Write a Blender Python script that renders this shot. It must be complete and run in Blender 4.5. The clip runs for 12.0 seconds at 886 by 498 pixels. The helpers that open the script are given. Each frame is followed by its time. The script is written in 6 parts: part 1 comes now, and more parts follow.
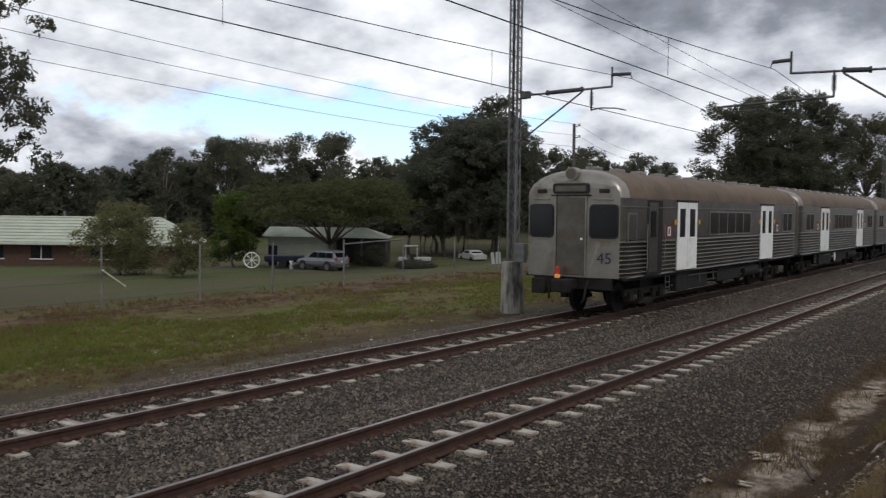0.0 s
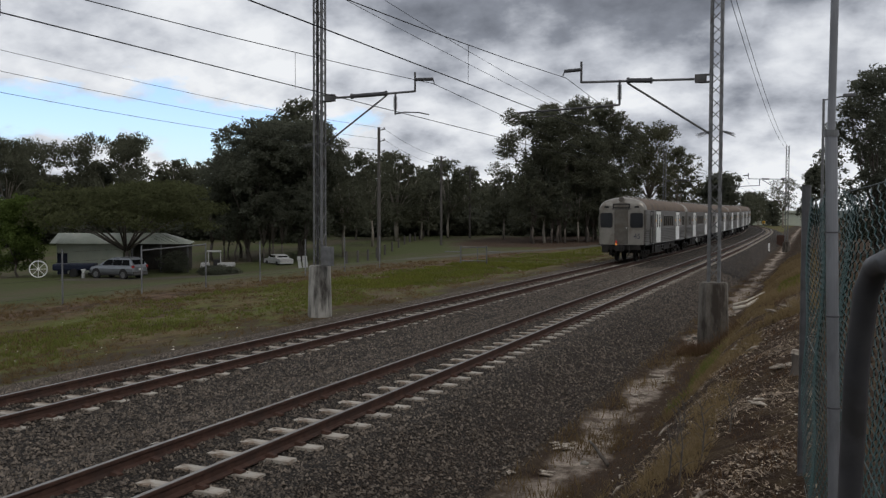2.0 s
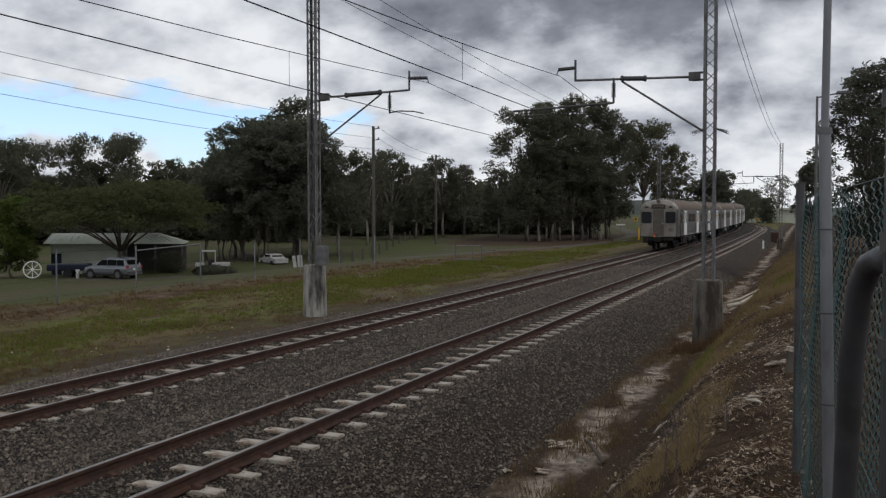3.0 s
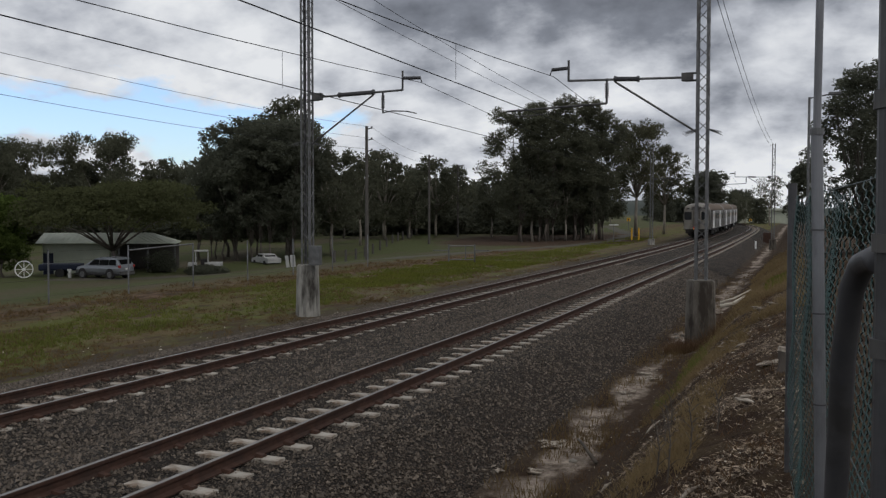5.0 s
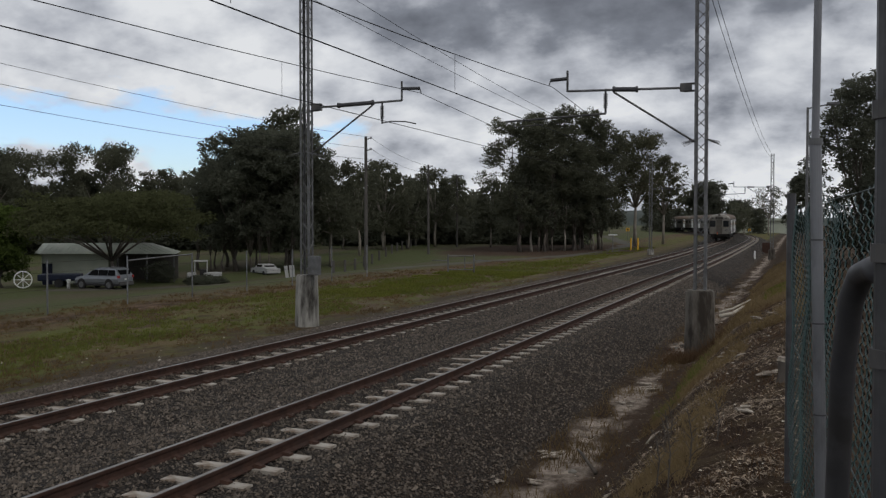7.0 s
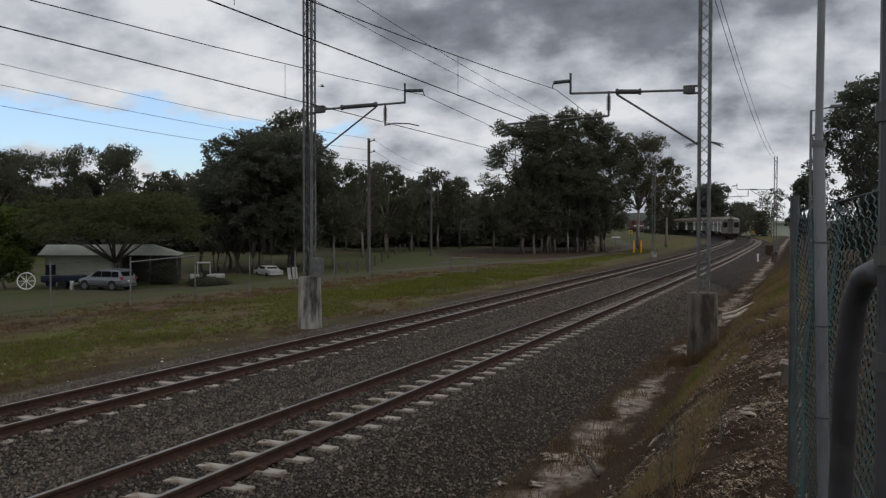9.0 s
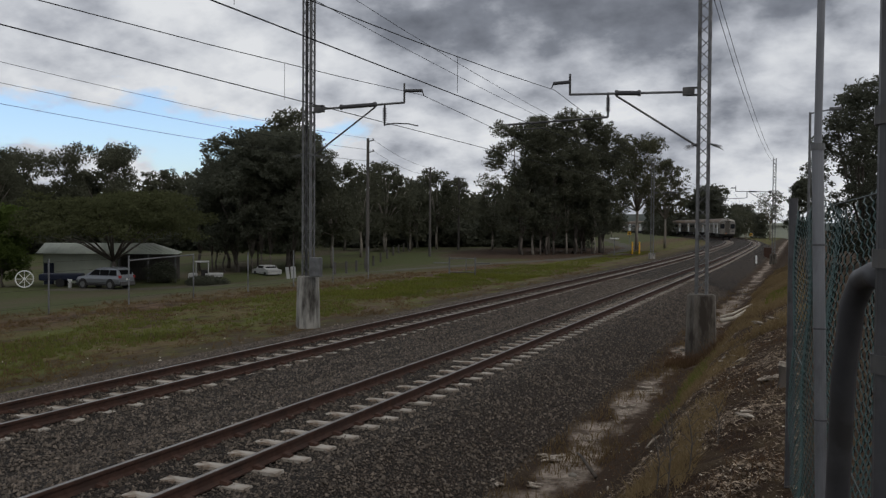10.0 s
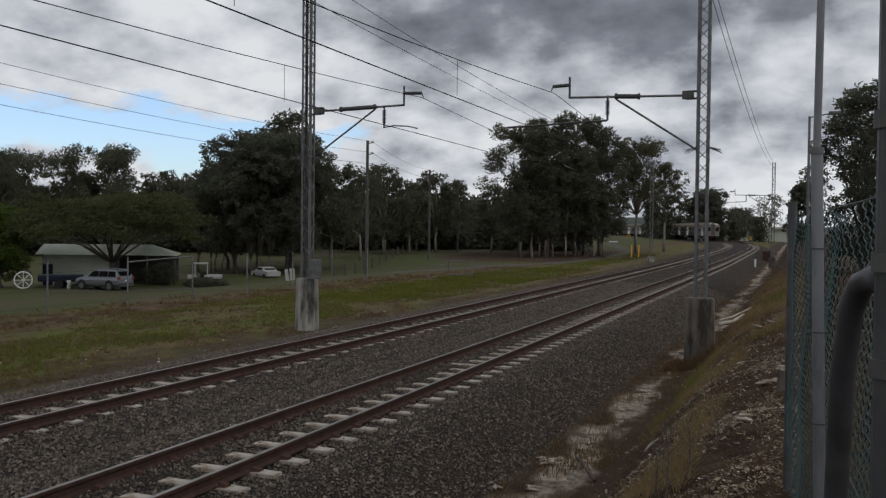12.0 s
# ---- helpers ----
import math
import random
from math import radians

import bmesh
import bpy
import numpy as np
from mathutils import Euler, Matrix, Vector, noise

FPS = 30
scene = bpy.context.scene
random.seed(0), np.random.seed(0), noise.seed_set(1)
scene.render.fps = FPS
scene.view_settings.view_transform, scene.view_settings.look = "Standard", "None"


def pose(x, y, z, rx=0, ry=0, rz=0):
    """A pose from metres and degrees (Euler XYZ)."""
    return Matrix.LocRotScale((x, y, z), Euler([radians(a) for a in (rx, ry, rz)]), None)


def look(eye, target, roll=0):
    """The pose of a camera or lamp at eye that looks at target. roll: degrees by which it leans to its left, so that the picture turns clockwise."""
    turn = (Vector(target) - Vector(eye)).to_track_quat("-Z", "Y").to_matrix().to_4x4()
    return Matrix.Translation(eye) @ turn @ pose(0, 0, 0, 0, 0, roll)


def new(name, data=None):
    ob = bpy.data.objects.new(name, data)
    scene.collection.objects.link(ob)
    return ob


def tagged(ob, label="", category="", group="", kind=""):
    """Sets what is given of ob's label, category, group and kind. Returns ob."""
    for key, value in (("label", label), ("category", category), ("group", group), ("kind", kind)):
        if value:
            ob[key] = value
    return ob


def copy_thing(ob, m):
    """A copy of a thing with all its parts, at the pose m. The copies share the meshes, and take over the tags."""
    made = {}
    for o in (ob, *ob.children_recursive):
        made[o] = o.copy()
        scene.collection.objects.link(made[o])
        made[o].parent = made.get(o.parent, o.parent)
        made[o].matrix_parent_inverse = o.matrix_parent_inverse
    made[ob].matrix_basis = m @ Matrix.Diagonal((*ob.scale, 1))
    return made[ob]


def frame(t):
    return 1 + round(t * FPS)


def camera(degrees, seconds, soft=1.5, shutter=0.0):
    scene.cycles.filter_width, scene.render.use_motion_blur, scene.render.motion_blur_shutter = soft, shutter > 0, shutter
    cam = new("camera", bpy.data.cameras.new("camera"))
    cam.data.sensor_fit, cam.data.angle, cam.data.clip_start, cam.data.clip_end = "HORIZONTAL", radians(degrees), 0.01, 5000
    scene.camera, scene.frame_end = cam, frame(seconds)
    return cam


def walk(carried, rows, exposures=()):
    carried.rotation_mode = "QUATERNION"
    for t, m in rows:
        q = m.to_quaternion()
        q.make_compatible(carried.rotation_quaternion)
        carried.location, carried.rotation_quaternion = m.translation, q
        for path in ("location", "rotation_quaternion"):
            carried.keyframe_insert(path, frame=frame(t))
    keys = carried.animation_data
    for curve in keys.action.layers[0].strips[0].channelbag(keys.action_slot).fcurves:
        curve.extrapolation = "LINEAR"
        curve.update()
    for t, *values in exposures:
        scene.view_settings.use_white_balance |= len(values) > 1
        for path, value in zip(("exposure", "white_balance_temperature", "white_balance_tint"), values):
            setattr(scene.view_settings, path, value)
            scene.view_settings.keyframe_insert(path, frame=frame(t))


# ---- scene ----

# ---------------------------------------------------------------- camera
EYE = 2.68
cam = camera(52.12, 12.0, soft=1.3, shutter=0.2)
TURNS = [(0.0, 34.49, -2.37, -0.66), (0.5, 29.72, -2.45, -0.08), (1.0, 26.55, -2.53, -0.09), (1.5, 23.99, -2.41, -0.24),
         (2.0, 22.30, -2.08, -0.19), (2.5, 22.01, -2.08, -0.02), (3.0, 21.97, -2.16, 0.05), (5.0, 21.54, -2.16, -0.03),
         (5.5, 21.38, -1.96, -0.00), (6.0, 21.34, -1.71, -0.02), (6.5, 21.45, -1.52, 0.01), (7.0, 21.49, -1.52, -0.00),
         (9.0, 21.67, -1.39, -0.09), (9.5, 21.62, -1.34, -0.27), (10.0, 21.59, -1.37, -0.41), (10.5, 21.61, -1.39, -0.45),
         (11.0, 21.54, -1.38, -0.48), (11.5, 21.53, -1.34, -0.51), (12.0, 21.54, -1.21, -0.62)]
walk(cam, [(t, pose(0, 0, EYE, 90 + p, r, y)) for t, y, p, r in TURNS], exposures=[(0.0, 0.06), (0.5, -0.02), (1.5, -0.16), (2.5, -0.2), (5.5, -0.36), (9.0, -0.42), (12.0, -0.42)])

# ---------------------------------------------------------------- sky and sun
SUN_AZ, SUN_EL = radians(118), radians(48)          # clockwise from +y


class Nodes:
    """Short hand for building a node tree."""

    def __init__(self, tree):
        self.tree = tree
        tree.nodes.clear()

    def put(self, kind, **inputs):
        node = self.tree.nodes.new(kind)
        for key, value in inputs.items():
            self.set(node, key, value)
        return node

    def set(self, node, key, value):
        slot = node.inputs[int(key[1:])] if key[0] == "i" and key[1:].isdigit() else node.inputs[key.replace("_", " ")]
        if isinstance(value, bpy.types.NodeSocket):
            self.tree.links.new(value, slot)
        else:
            slot.default_value = value

    def math(self, op, a, b=0.0, clamp=False):
        node = self.put("ShaderNodeMath", i0=a, i1=b)
        node.operation, node.use_clamp = op, clamp
        return node.outputs[0]

    def noise(self, vector, scale, detail=4.0, rough=0.55, lac=2.0):
        node = self.put("ShaderNodeTexNoise", Scale=scale, Detail=detail, Roughness=rough, Lacunarity=lac)
        if vector is not None:
            self.set(node, "Vector", vector)
        return node.outputs[0]

    def ramp(self, fac, *stops):
        node = self.put("ShaderNodeValToRGB", i0=fac)
        el = node.color_ramp.elements
        while len(el) < len(stops):
            el.new(0.5)
        for e, (p, c) in zip(el, stops):
            e.position = p
            e.color = (c, c, c, 1) if isinstance(c, (int, float)) else (*c, 1)
        return node.outputs[0]

    def mix(self, fac, a, b, kind="MIX"):
        node = self.tree.nodes.new("ShaderNodeMix")
        node.data_type, node.blend_type = "RGBA", kind
        for slot, value in ((node.inputs[0], fac), (node.inputs[6], a), (node.inputs[7], b)):
            if isinstance(value, bpy.types.NodeSocket):
                self.tree.links.new(value, slot)
            else:
                slot.default_value = (*value, 1) if isinstance(value, tuple) and len(value) == 3 else value
        return node.outputs[2]


world = bpy.data.worlds.new("sky")
scene.world = world
world.use_nodes = True
n = Nodes(world.node_tree)
sky = n.put("ShaderNodeTexSky")
sky.sky_type, sky.sun_disc, sky.sun_elevation, sky.sun_rotation = "NISHITA", False, SUN_EL, SUN_AZ
coords = n.put("ShaderNodeTexCoord").outputs["Generated"]
xyz = n.put("ShaderNodeSeparateXYZ", i0=coords)
up = n.math("ADD", n.math("MAXIMUM", xyz.outputs[2], 0.0), 0.45)
flat = n.put("ShaderNodeCombineXYZ", i0=n.math("DIVIDE", xyz.outputs[0], up), i1=n.math("DIVIDE", xyz.outputs[1], up), i2=0.0)
deck = flat.outputs[0]


def toward(direction, stretch, reach):
    """One in that direction of the sky, falling to nought away from it."""
    sub = n.put("ShaderNodeVectorMath", i0=coords, i1=Vector(direction).normalized())
    sub.operation = "SUBTRACT"
    mul = n.put("ShaderNodeVectorMath", i0=sub.outputs[0], i1=stretch)
    mul.operation = "MULTIPLY"
    size = n.put("ShaderNodeVectorMath", i0=mul.outputs[0])
    size.operation = "LENGTH"
    return n.ramp(size.outputs["Value"], (0.0, 1.0), (reach, 0.0))


big = n.noise(deck, 1.0, 3.0, 0.5)
mid = n.noise(deck, 3.6, 7.0, 0.55)
fine = n.noise(deck, 8.5, 6.0, 0.55)
# a clearing in the cloud deck low over the houses, a heavy cloud over the line, a bright thin stretch between
clear = toward((-0.68, 0.73, 0.10), (1.7, 1.7, 11.0), 0.8)
heavy = toward((-0.21, 0.94, 0.25), (2.3, 2.3, 4.6), 1.0)
thin = toward((-0.47, 0.86, 0.19), (3.6, 3.6, 5.0), 0.9)
lit = toward((0.03, 0.98, 0.14), (3.0, 3.0, 4.5), 0.9)
cover = n.math("SUBTRACT", n.math("ADD", n.math("MULTIPLY", big, 0.3), n.math("MULTIPLY", mid, 0.8)), n.math("MULTIPLY", clear, 0.31))
mask = n.ramp(cover, (0.30, 0.0), (0.37, 1.0))
shade = n.math("ADD", n.math("ADD", n.math("MULTIPLY", n.noise(deck, 2.7, 6.0, 0.52), 0.8), n.math("MULTIPLY", fine, 0.38)), n.math("MULTIPLY", big, 0.10))
shade = n.math("ADD", n.math("MULTIPLY", n.math("SUBTRACT", shade, 0.63), 1.5), 0.552)
shade = n.math("SUBTRACT", n.math("ADD", shade, n.math("MULTIPLY", heavy, 0.24)), n.math("ADD", n.math("MULTIPLY", thin, 0.16), n.math("MULTIPLY", lit, 0.07)))
cloud = n.ramp(shade, (0.40, (0.98, 1.005, 1.04)), (0.51, (0.80, 0.83, 0.885)), (0.62, (0.57, 0.60, 0.665)), (0.76, (0.275, 0.298, 0.35)), (0.92, (0.16, 0.175, 0.21)))
blue = n.mix(1.0, sky.outputs[0], (0.155, 0.17, 0.20), "MULTIPLY")
whole = n.mix(mask, blue, cloud)
back = n.put("ShaderNodeBackground", Color=whole, Strength=1.0)
n.tree.links.new(back.outputs[0], n.put("ShaderNodeOutputWorld").inputs[0])

sun = new("sun", bpy.data.lights.new("sun", "SUN"))
sun.data.energy, sun.data.angle, sun.data.color = 0.9, radians(18), (1.0, 0.95, 0.88)
sun.matrix_world = look((0, 0, 60), (-60 * math.sin(SUN_AZ) * math.cos(SUN_EL), -60 * math.cos(SUN_AZ) * math.cos(SUN_EL), 60 - 60 * math.sin(SUN_EL)))


# ---------------------------------------------------------------- materials
def material(name, base, other=None, scale=4.0, rough=0.8, metal=0.0, bump=0.0, bump_scale=40.0, spread=0.0, spec=0.3, dirt=None, dirt_scale=1.0,
             dirt_at=0.55, stretch=(1, 1, 1), transmission=0.0, world_coords=False, rough_var=0.0):
    """A surface of two mingled colours, with stains, fine relief and a tint that differs from piece to piece."""
    m = bpy.data.materials.new(name)
    m.use_nodes = True
    k = Nodes(m.node_tree)
    tc = k.put("ShaderNodeTexCoord").outputs["Object"]
    if world_coords:
        tc = k.put("ShaderNodeNewGeometry").outputs["Position"]
    mp = k.put("ShaderNodeMapping", Vector=tc, Scale=stretch).outputs[0]
    col = k.mix(k.ramp(k.noise(mp, scale, 5.0, 0.6), (0.35, 0.0), (0.65, 1.0)), base, other or base)
    if dirt:
        col = k.mix(k.ramp(k.noise(mp, dirt_scale, 6.0, 0.65), (dirt_at - 0.08, 0.0), (dirt_at + 0.1, 1.0)), col, dirt)
    if spread:
        rnd = k.put("ShaderNodeObjectInfo").outputs["Random"]
        isl = k.put("ShaderNodeNewGeometry").outputs["Random Per Island"]
        v = k.math("ADD", 1.0 - spread, k.math("MULTIPLY", k.math("ADD", rnd, isl), spread))
        hsv = k.put("ShaderNodeHueSaturation", Color=col, Value=v)
        col = hsv.outputs[0]
    bsdf = k.put("ShaderNodeBsdfPrincipled", Base_Color=col, Roughness=rough, Metallic=metal)
    if rough_var:
        k.set(bsdf, "Roughness", k.math("ADD", rough - rough_var / 2, k.math("MULTIPLY", k.noise(mp, scale * 1.7, 4.0), rough_var)))
    bsdf.inputs["Specular IOR Level"].default_value = spec
    if transmission:
        bsdf.inputs["Transmission Weight"].default_value = transmission
    if bump:
        b = k.put("ShaderNodeBump", Strength=min(1.0, bump * 20), Distance=bump, Height=k.noise(mp, bump_scale, 4.0, 0.6))
        k.set(bsdf, "Normal", b.outputs[0])
    k.tree.links.new(bsdf.outputs[0], k.put("ShaderNodeOutputMaterial").inputs[0])
    return m


def glow_material(name, colour, strength):
    m = bpy.data.materials.new(name)
    m.use_nodes = True
    b = m.node_tree.nodes["Principled BSDF"]
    b.inputs["Base Color"].default_value = b.inputs["Emission Color"].default_value = (*colour, 1)
    b.inputs["Emission Strength"].default_value = strength
    return m


def leaf_material(name, dark, light):
    """Leaves: a dull green that differs from leaf to leaf and lets a little light through."""
    m = bpy.data.materials.new(name)
    m.use_nodes = True
    k = Nodes(m.node_tree)
    isl = k.put("ShaderNodeNewGeometry").outputs["Random Per Island"]
    pos = k.put("ShaderNodeNewGeometry").outputs["Position"]
    fac = k.math("ADD", k.math("MULTIPLY", isl, 0.2), k.math("MULTIPLY", k.noise(pos, 0.45, 3.0), 0.85))
    col = k.mix(fac, dark, light)
    d = k.put("ShaderNodeBsdfPrincipled", Base_Color=col, Roughness=0.85)
    d.inputs["Specular IOR Level"].default_value = 0.06
    t = k.put("ShaderNodeBsdfTranslucent", Color=col)
    s = k.put("ShaderNodeMixShader", i0=0.55, i1=d.outputs[0], i2=t.outputs[0])
    k.tree.links.new(s.outputs[0], k.put("ShaderNodeOutputMaterial").inputs[0])
    return m


def ground_material():
    """Mown grass, green and straw-coloured, over brown soil; barer and browner on the cutting's bank."""
    m = bpy.data.materials.new("grass_and_soil")
    m.use_nodes = True
    k = Nodes(m.node_tree)
    pos = k.put("ShaderNodeNewGeometry").outputs["Position"]
    p = k.put("ShaderNodeSeparateXYZ", i0=pos)
    stretched = k.put("ShaderNodeMapping", Vector=pos, Scale=(1.0, 0.4, 1.0)).outputs[0]
    green = k.mix(k.noise(pos, 7.0, 5.0, 0.7), (0.058, 0.066, 0.018), (0.136, 0.146, 0.040))
    straw = k.mix(k.noise(pos, 9.0, 5.0, 0.7), (0.098, 0.072, 0.036), (0.165, 0.124, 0.066))
    soil = k.mix(k.noise(pos, 5.0, 6.0, 0.7), (0.033, 0.021, 0.013), (0.092, 0.063, 0.041))
    c = k.mix(k.ramp(k.noise(stretched, 0.9, 8.0, 0.74), (0.46, 0.0), (0.60, 1.0)), green, straw)
    c = k.mix(k.ramp(k.noise(stretched, 1.1, 8.0, 0.74), (0.50, 0.0), (0.58, 0.92)), c, soil)
    # the paddock beyond the wire fence: short dull grass, dusty in places
    turf = k.mix(k.noise(pos, 3.0, 6.0, 0.7), (0.050, 0.060, 0.024), (0.094, 0.103, 0.044))
    dusty = k.mix(k.noise(pos, 2.2, 6.0, 0.7), (0.072, 0.060, 0.042), (0.115, 0.095, 0.067))
    turf = k.mix(k.ramp(k.noise(stretched, 0.16, 6.0, 0.65), (0.47, 0.0), (0.60, 0.85)), turf, dusty)
    beyond = k.ramp(k.math("DIVIDE", k.math("SUBTRACT", -24.6, p.outputs[0]), 2.0), (0.0, 0.0), (1.0, 1.0))
    c = k.mix(beyond, c, turf)
    # red-brown thatch and bare soil along that fence
    by_fence = k.ramp(k.math("DIVIDE", k.math("ABSOLUTE", k.math("ADD", p.outputs[0], 23.6)), 3.4), (0.0, 1.0), (1.0, 0.0))
    thatch = k.mix(k.ramp(k.noise(stretched, 2.6, 7.0, 0.75), (0.40, 0.0), (0.62, 1.0)), (0.036, 0.022, 0.015), (0.165, 0.110, 0.074))
    c = k.mix(k.math("MULTIPLY", by_fence, k.ramp(k.noise(stretched, 0.9, 5.0, 0.7), (0.30, 0.0), (0.48, 1.0))), c, thatch)
    # leaf litter under the grove
    gx = k.math("DIVIDE", k.math("ADD", p.outputs[0], 28.0), 15.0)
    gy = k.math("DIVIDE", k.math("SUBTRACT", p.outputs[1], 108.0), 26.0)
    far = k.math("ADD", k.math("MULTIPLY", gx, gx), k.math("MULTIPLY", gy, gy))
    under = k.ramp(k.math("ADD", far, k.math("MULTIPLY", k.noise(pos, 0.25, 4.0), 0.5)), (0.75, 1.0), (1.15, 0.0))
    c = k.mix(under, c, k.mix(k.noise(pos, 2.0, 6.0, 0.7), (0.036, 0.024, 0.016), (0.088, 0.060, 0.042)))
    # a pale dead strip between the grass and the ballast
    strip = k.math("MULTIPLY", k.ramp(k.math("DIVIDE", k.math("ABSOLUTE", k.math("ADD", p.outputs[0], 15.9)), 1.5), (0.35, 1.0), (1.0, 0.0)), k.ramp(k.math("DIVIDE", p.outputs[1], 100.0), (0.24, 0.15), (0.33, 1.0)))
    c = k.mix(k.math("MULTIPLY", strip, k.ramp(k.noise(stretched, 1.9, 7.0, 0.75), (0.42, 0.0), (0.56, 0.9))), c, k.mix(k.noise(pos, 8.0, 6.0, 0.75), (0.060, 0.042, 0.029), (0.19, 0.142, 0.100)))
    # dark gritty dirt where the ballast ends
    edge = k.ramp(k.math("DIVIDE", k.math("ABSOLUTE", k.math("ADD", p.outputs[0], 14.1)), 1.1), (0.4, 1.0), (1.0, 0.0))
    c = k.mix(k.math("MULTIPLY", edge, k.ramp(k.noise(stretched, 1.2, 6.0, 0.7), (0.36, 0.0), (0.50, 0.9))), c, k.mix(k.noise(pos, 14.0, 6.0, 0.75), (0.028, 0.021, 0.016), (0.11, 0.085, 0.063)))
    bank = k.ramp(k.math("DIVIDE", k.math("ADD", p.outputs[0], 5.0), 4.0), (0.05, 0.0), (0.2, 1.0))
    litter = k.mix(k.ramp(k.noise(pos, 2.6, 8.0, 0.78), (0.46, 0.0), (0.70, 1.0)), k.mix(k.noise(pos, 5.0, 6.0, 0.7), (0.016, 0.0095, 0.006), (0.058, 0.035, 0.022)), k.mix(0.5, soil, straw))
    c = k.mix(bank, c, litter)
    # bare dark soil on the ditch's side, grey grit at the ballast's foot
    side = k.ramp(k.math("DIVIDE", k.math("ABSOLUTE", k.math("ADD", p.outputs[0], 2.62)), 0.75), (0.45, 1.0), (1.0, 0.0))
    c = k.mix(k.math("MULTIPLY", side, 0.85), c, k.mix(k.noise(pos, 6.0, 6.0, 0.7), (0.030, 0.020, 0.013), (0.082, 0.055, 0.037)))
    grit = k.ramp(k.math("DIVIDE", k.math("ABSOLUTE", k.math("ADD", p.outputs[0], 4.3)), 0.9), (0.5, 1.0), (1.0, 0.0))
    c = k.mix(k.math("MULTIPLY", grit, 0.9), c, k.mix(k.noise(pos, 12.0, 6.0, 0.75), (0.028, 0.021, 0.015), (0.085, 0.068, 0.052)))
    # pale dried mud down the ditch
    off = k.math("ABSOLUTE", k.math("ADD", p.outputs[0], k.math("SUBTRACT", 3.46, k.math("MULTIPLY", k.math("MINIMUM", p.outputs[1], 26.0), 0.021))))
    wet = k.math("SUBTRACT", k.math("ADD", k.math("MULTIPLY", k.noise(stretched, 1.1, 6.0, 0.62), 1.7), -0.33), k.math("MULTIPLY", off, 0.75))
    silt = k.mix(k.ramp(k.noise(pos, 3.4, 8.0, 0.74), (0.36, 0.0), (0.62, 1.0)), (0.085, 0.062, 0.046), (0.40, 0.335, 0.275))
    c = k.mix(k.ramp(wet, (0.24, 0.0), (0.50, 1.0)), c, silt)
    b = k.put("ShaderNodeBsdfPrincipled", Base_Color=c, Roughness=0.95)
    b.inputs["Specular IOR Level"].default_value = 0.1
    bp = k.put("ShaderNodeBump", Strength=0.9, Distance=0.06, Height=k.noise(pos, 14.0, 6.0, 0.75))
    k.set(b, "Normal", bp.outputs[0])
    k.tree.links.new(b.outputs[0], k.put("ShaderNodeOutputMaterial").inputs[0])
    return m


def ballast_material():
    """Crushed stone: each stone a tone of its own, the shade in the gaps between them painted dark, with brown dust in
    places.
    """
    m = bpy.data.materials.new("ballast")
    m.use_nodes = True
    k = Nodes(m.node_tree)
    pos = k.put("ShaderNodeNewGeometry").outputs["Position"]
    cell = k.put("ShaderNodeTexVoronoi", Vector=pos, Scale=21.0)
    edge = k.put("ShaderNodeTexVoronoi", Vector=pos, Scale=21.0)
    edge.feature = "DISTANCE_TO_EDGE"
    tone = k.put("ShaderNodeSeparateXYZ", i0=cell.outputs["Color"]).outputs[0]
    stone = k.mix(tone, (0.033, 0.0265, 0.0205), (0.126, 0.102, 0.080))
    stone = k.mix(k.ramp(k.noise(pos, 0.8, 6.0, 0.65), (0.50, 0.0), (0.70, 0.7)), stone, (0.056, 0.039, 0.027))
    # mud washed into the shoulder by the ditch
    side = k.ramp(k.math("ADD", k.math("DIVIDE", k.math("ADD", k.put("ShaderNodeSeparateXYZ", i0=pos).outputs[0], 5.2), 1.6), k.math("MULTIPLY", k.noise(pos, 0.9, 6.0, 0.65), 0.8)), (0.35, 0.0), (1.0, 0.7))
    stone = k.mix(side, stone, (0.078, 0.054, 0.037))
    # near black at the cell edges: gap shade put into the colour
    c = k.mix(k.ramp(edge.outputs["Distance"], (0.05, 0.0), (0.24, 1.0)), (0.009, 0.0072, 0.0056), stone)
    b = k.put("ShaderNodeBsdfPrincipled", Base_Color=c, Roughness=0.85)
    b.inputs["Specular IOR Level"].default_value = 0.2
    relief = k.math("ADD", k.math("MULTIPLY", k.ramp(edge.outputs["Distance"], (0.0, 0.0), (0.3, 1.0)), 0.6), k.math("MULTIPLY", tone, 0.4))
    k.set(b, "Normal", k.put("ShaderNodeBump", Strength=1.0, Distance=0.04, Height=relief).outputs[0])
    k.tree.links.new(b.outputs[0], k.put("ShaderNodeOutputMaterial").inputs[0])
    return m


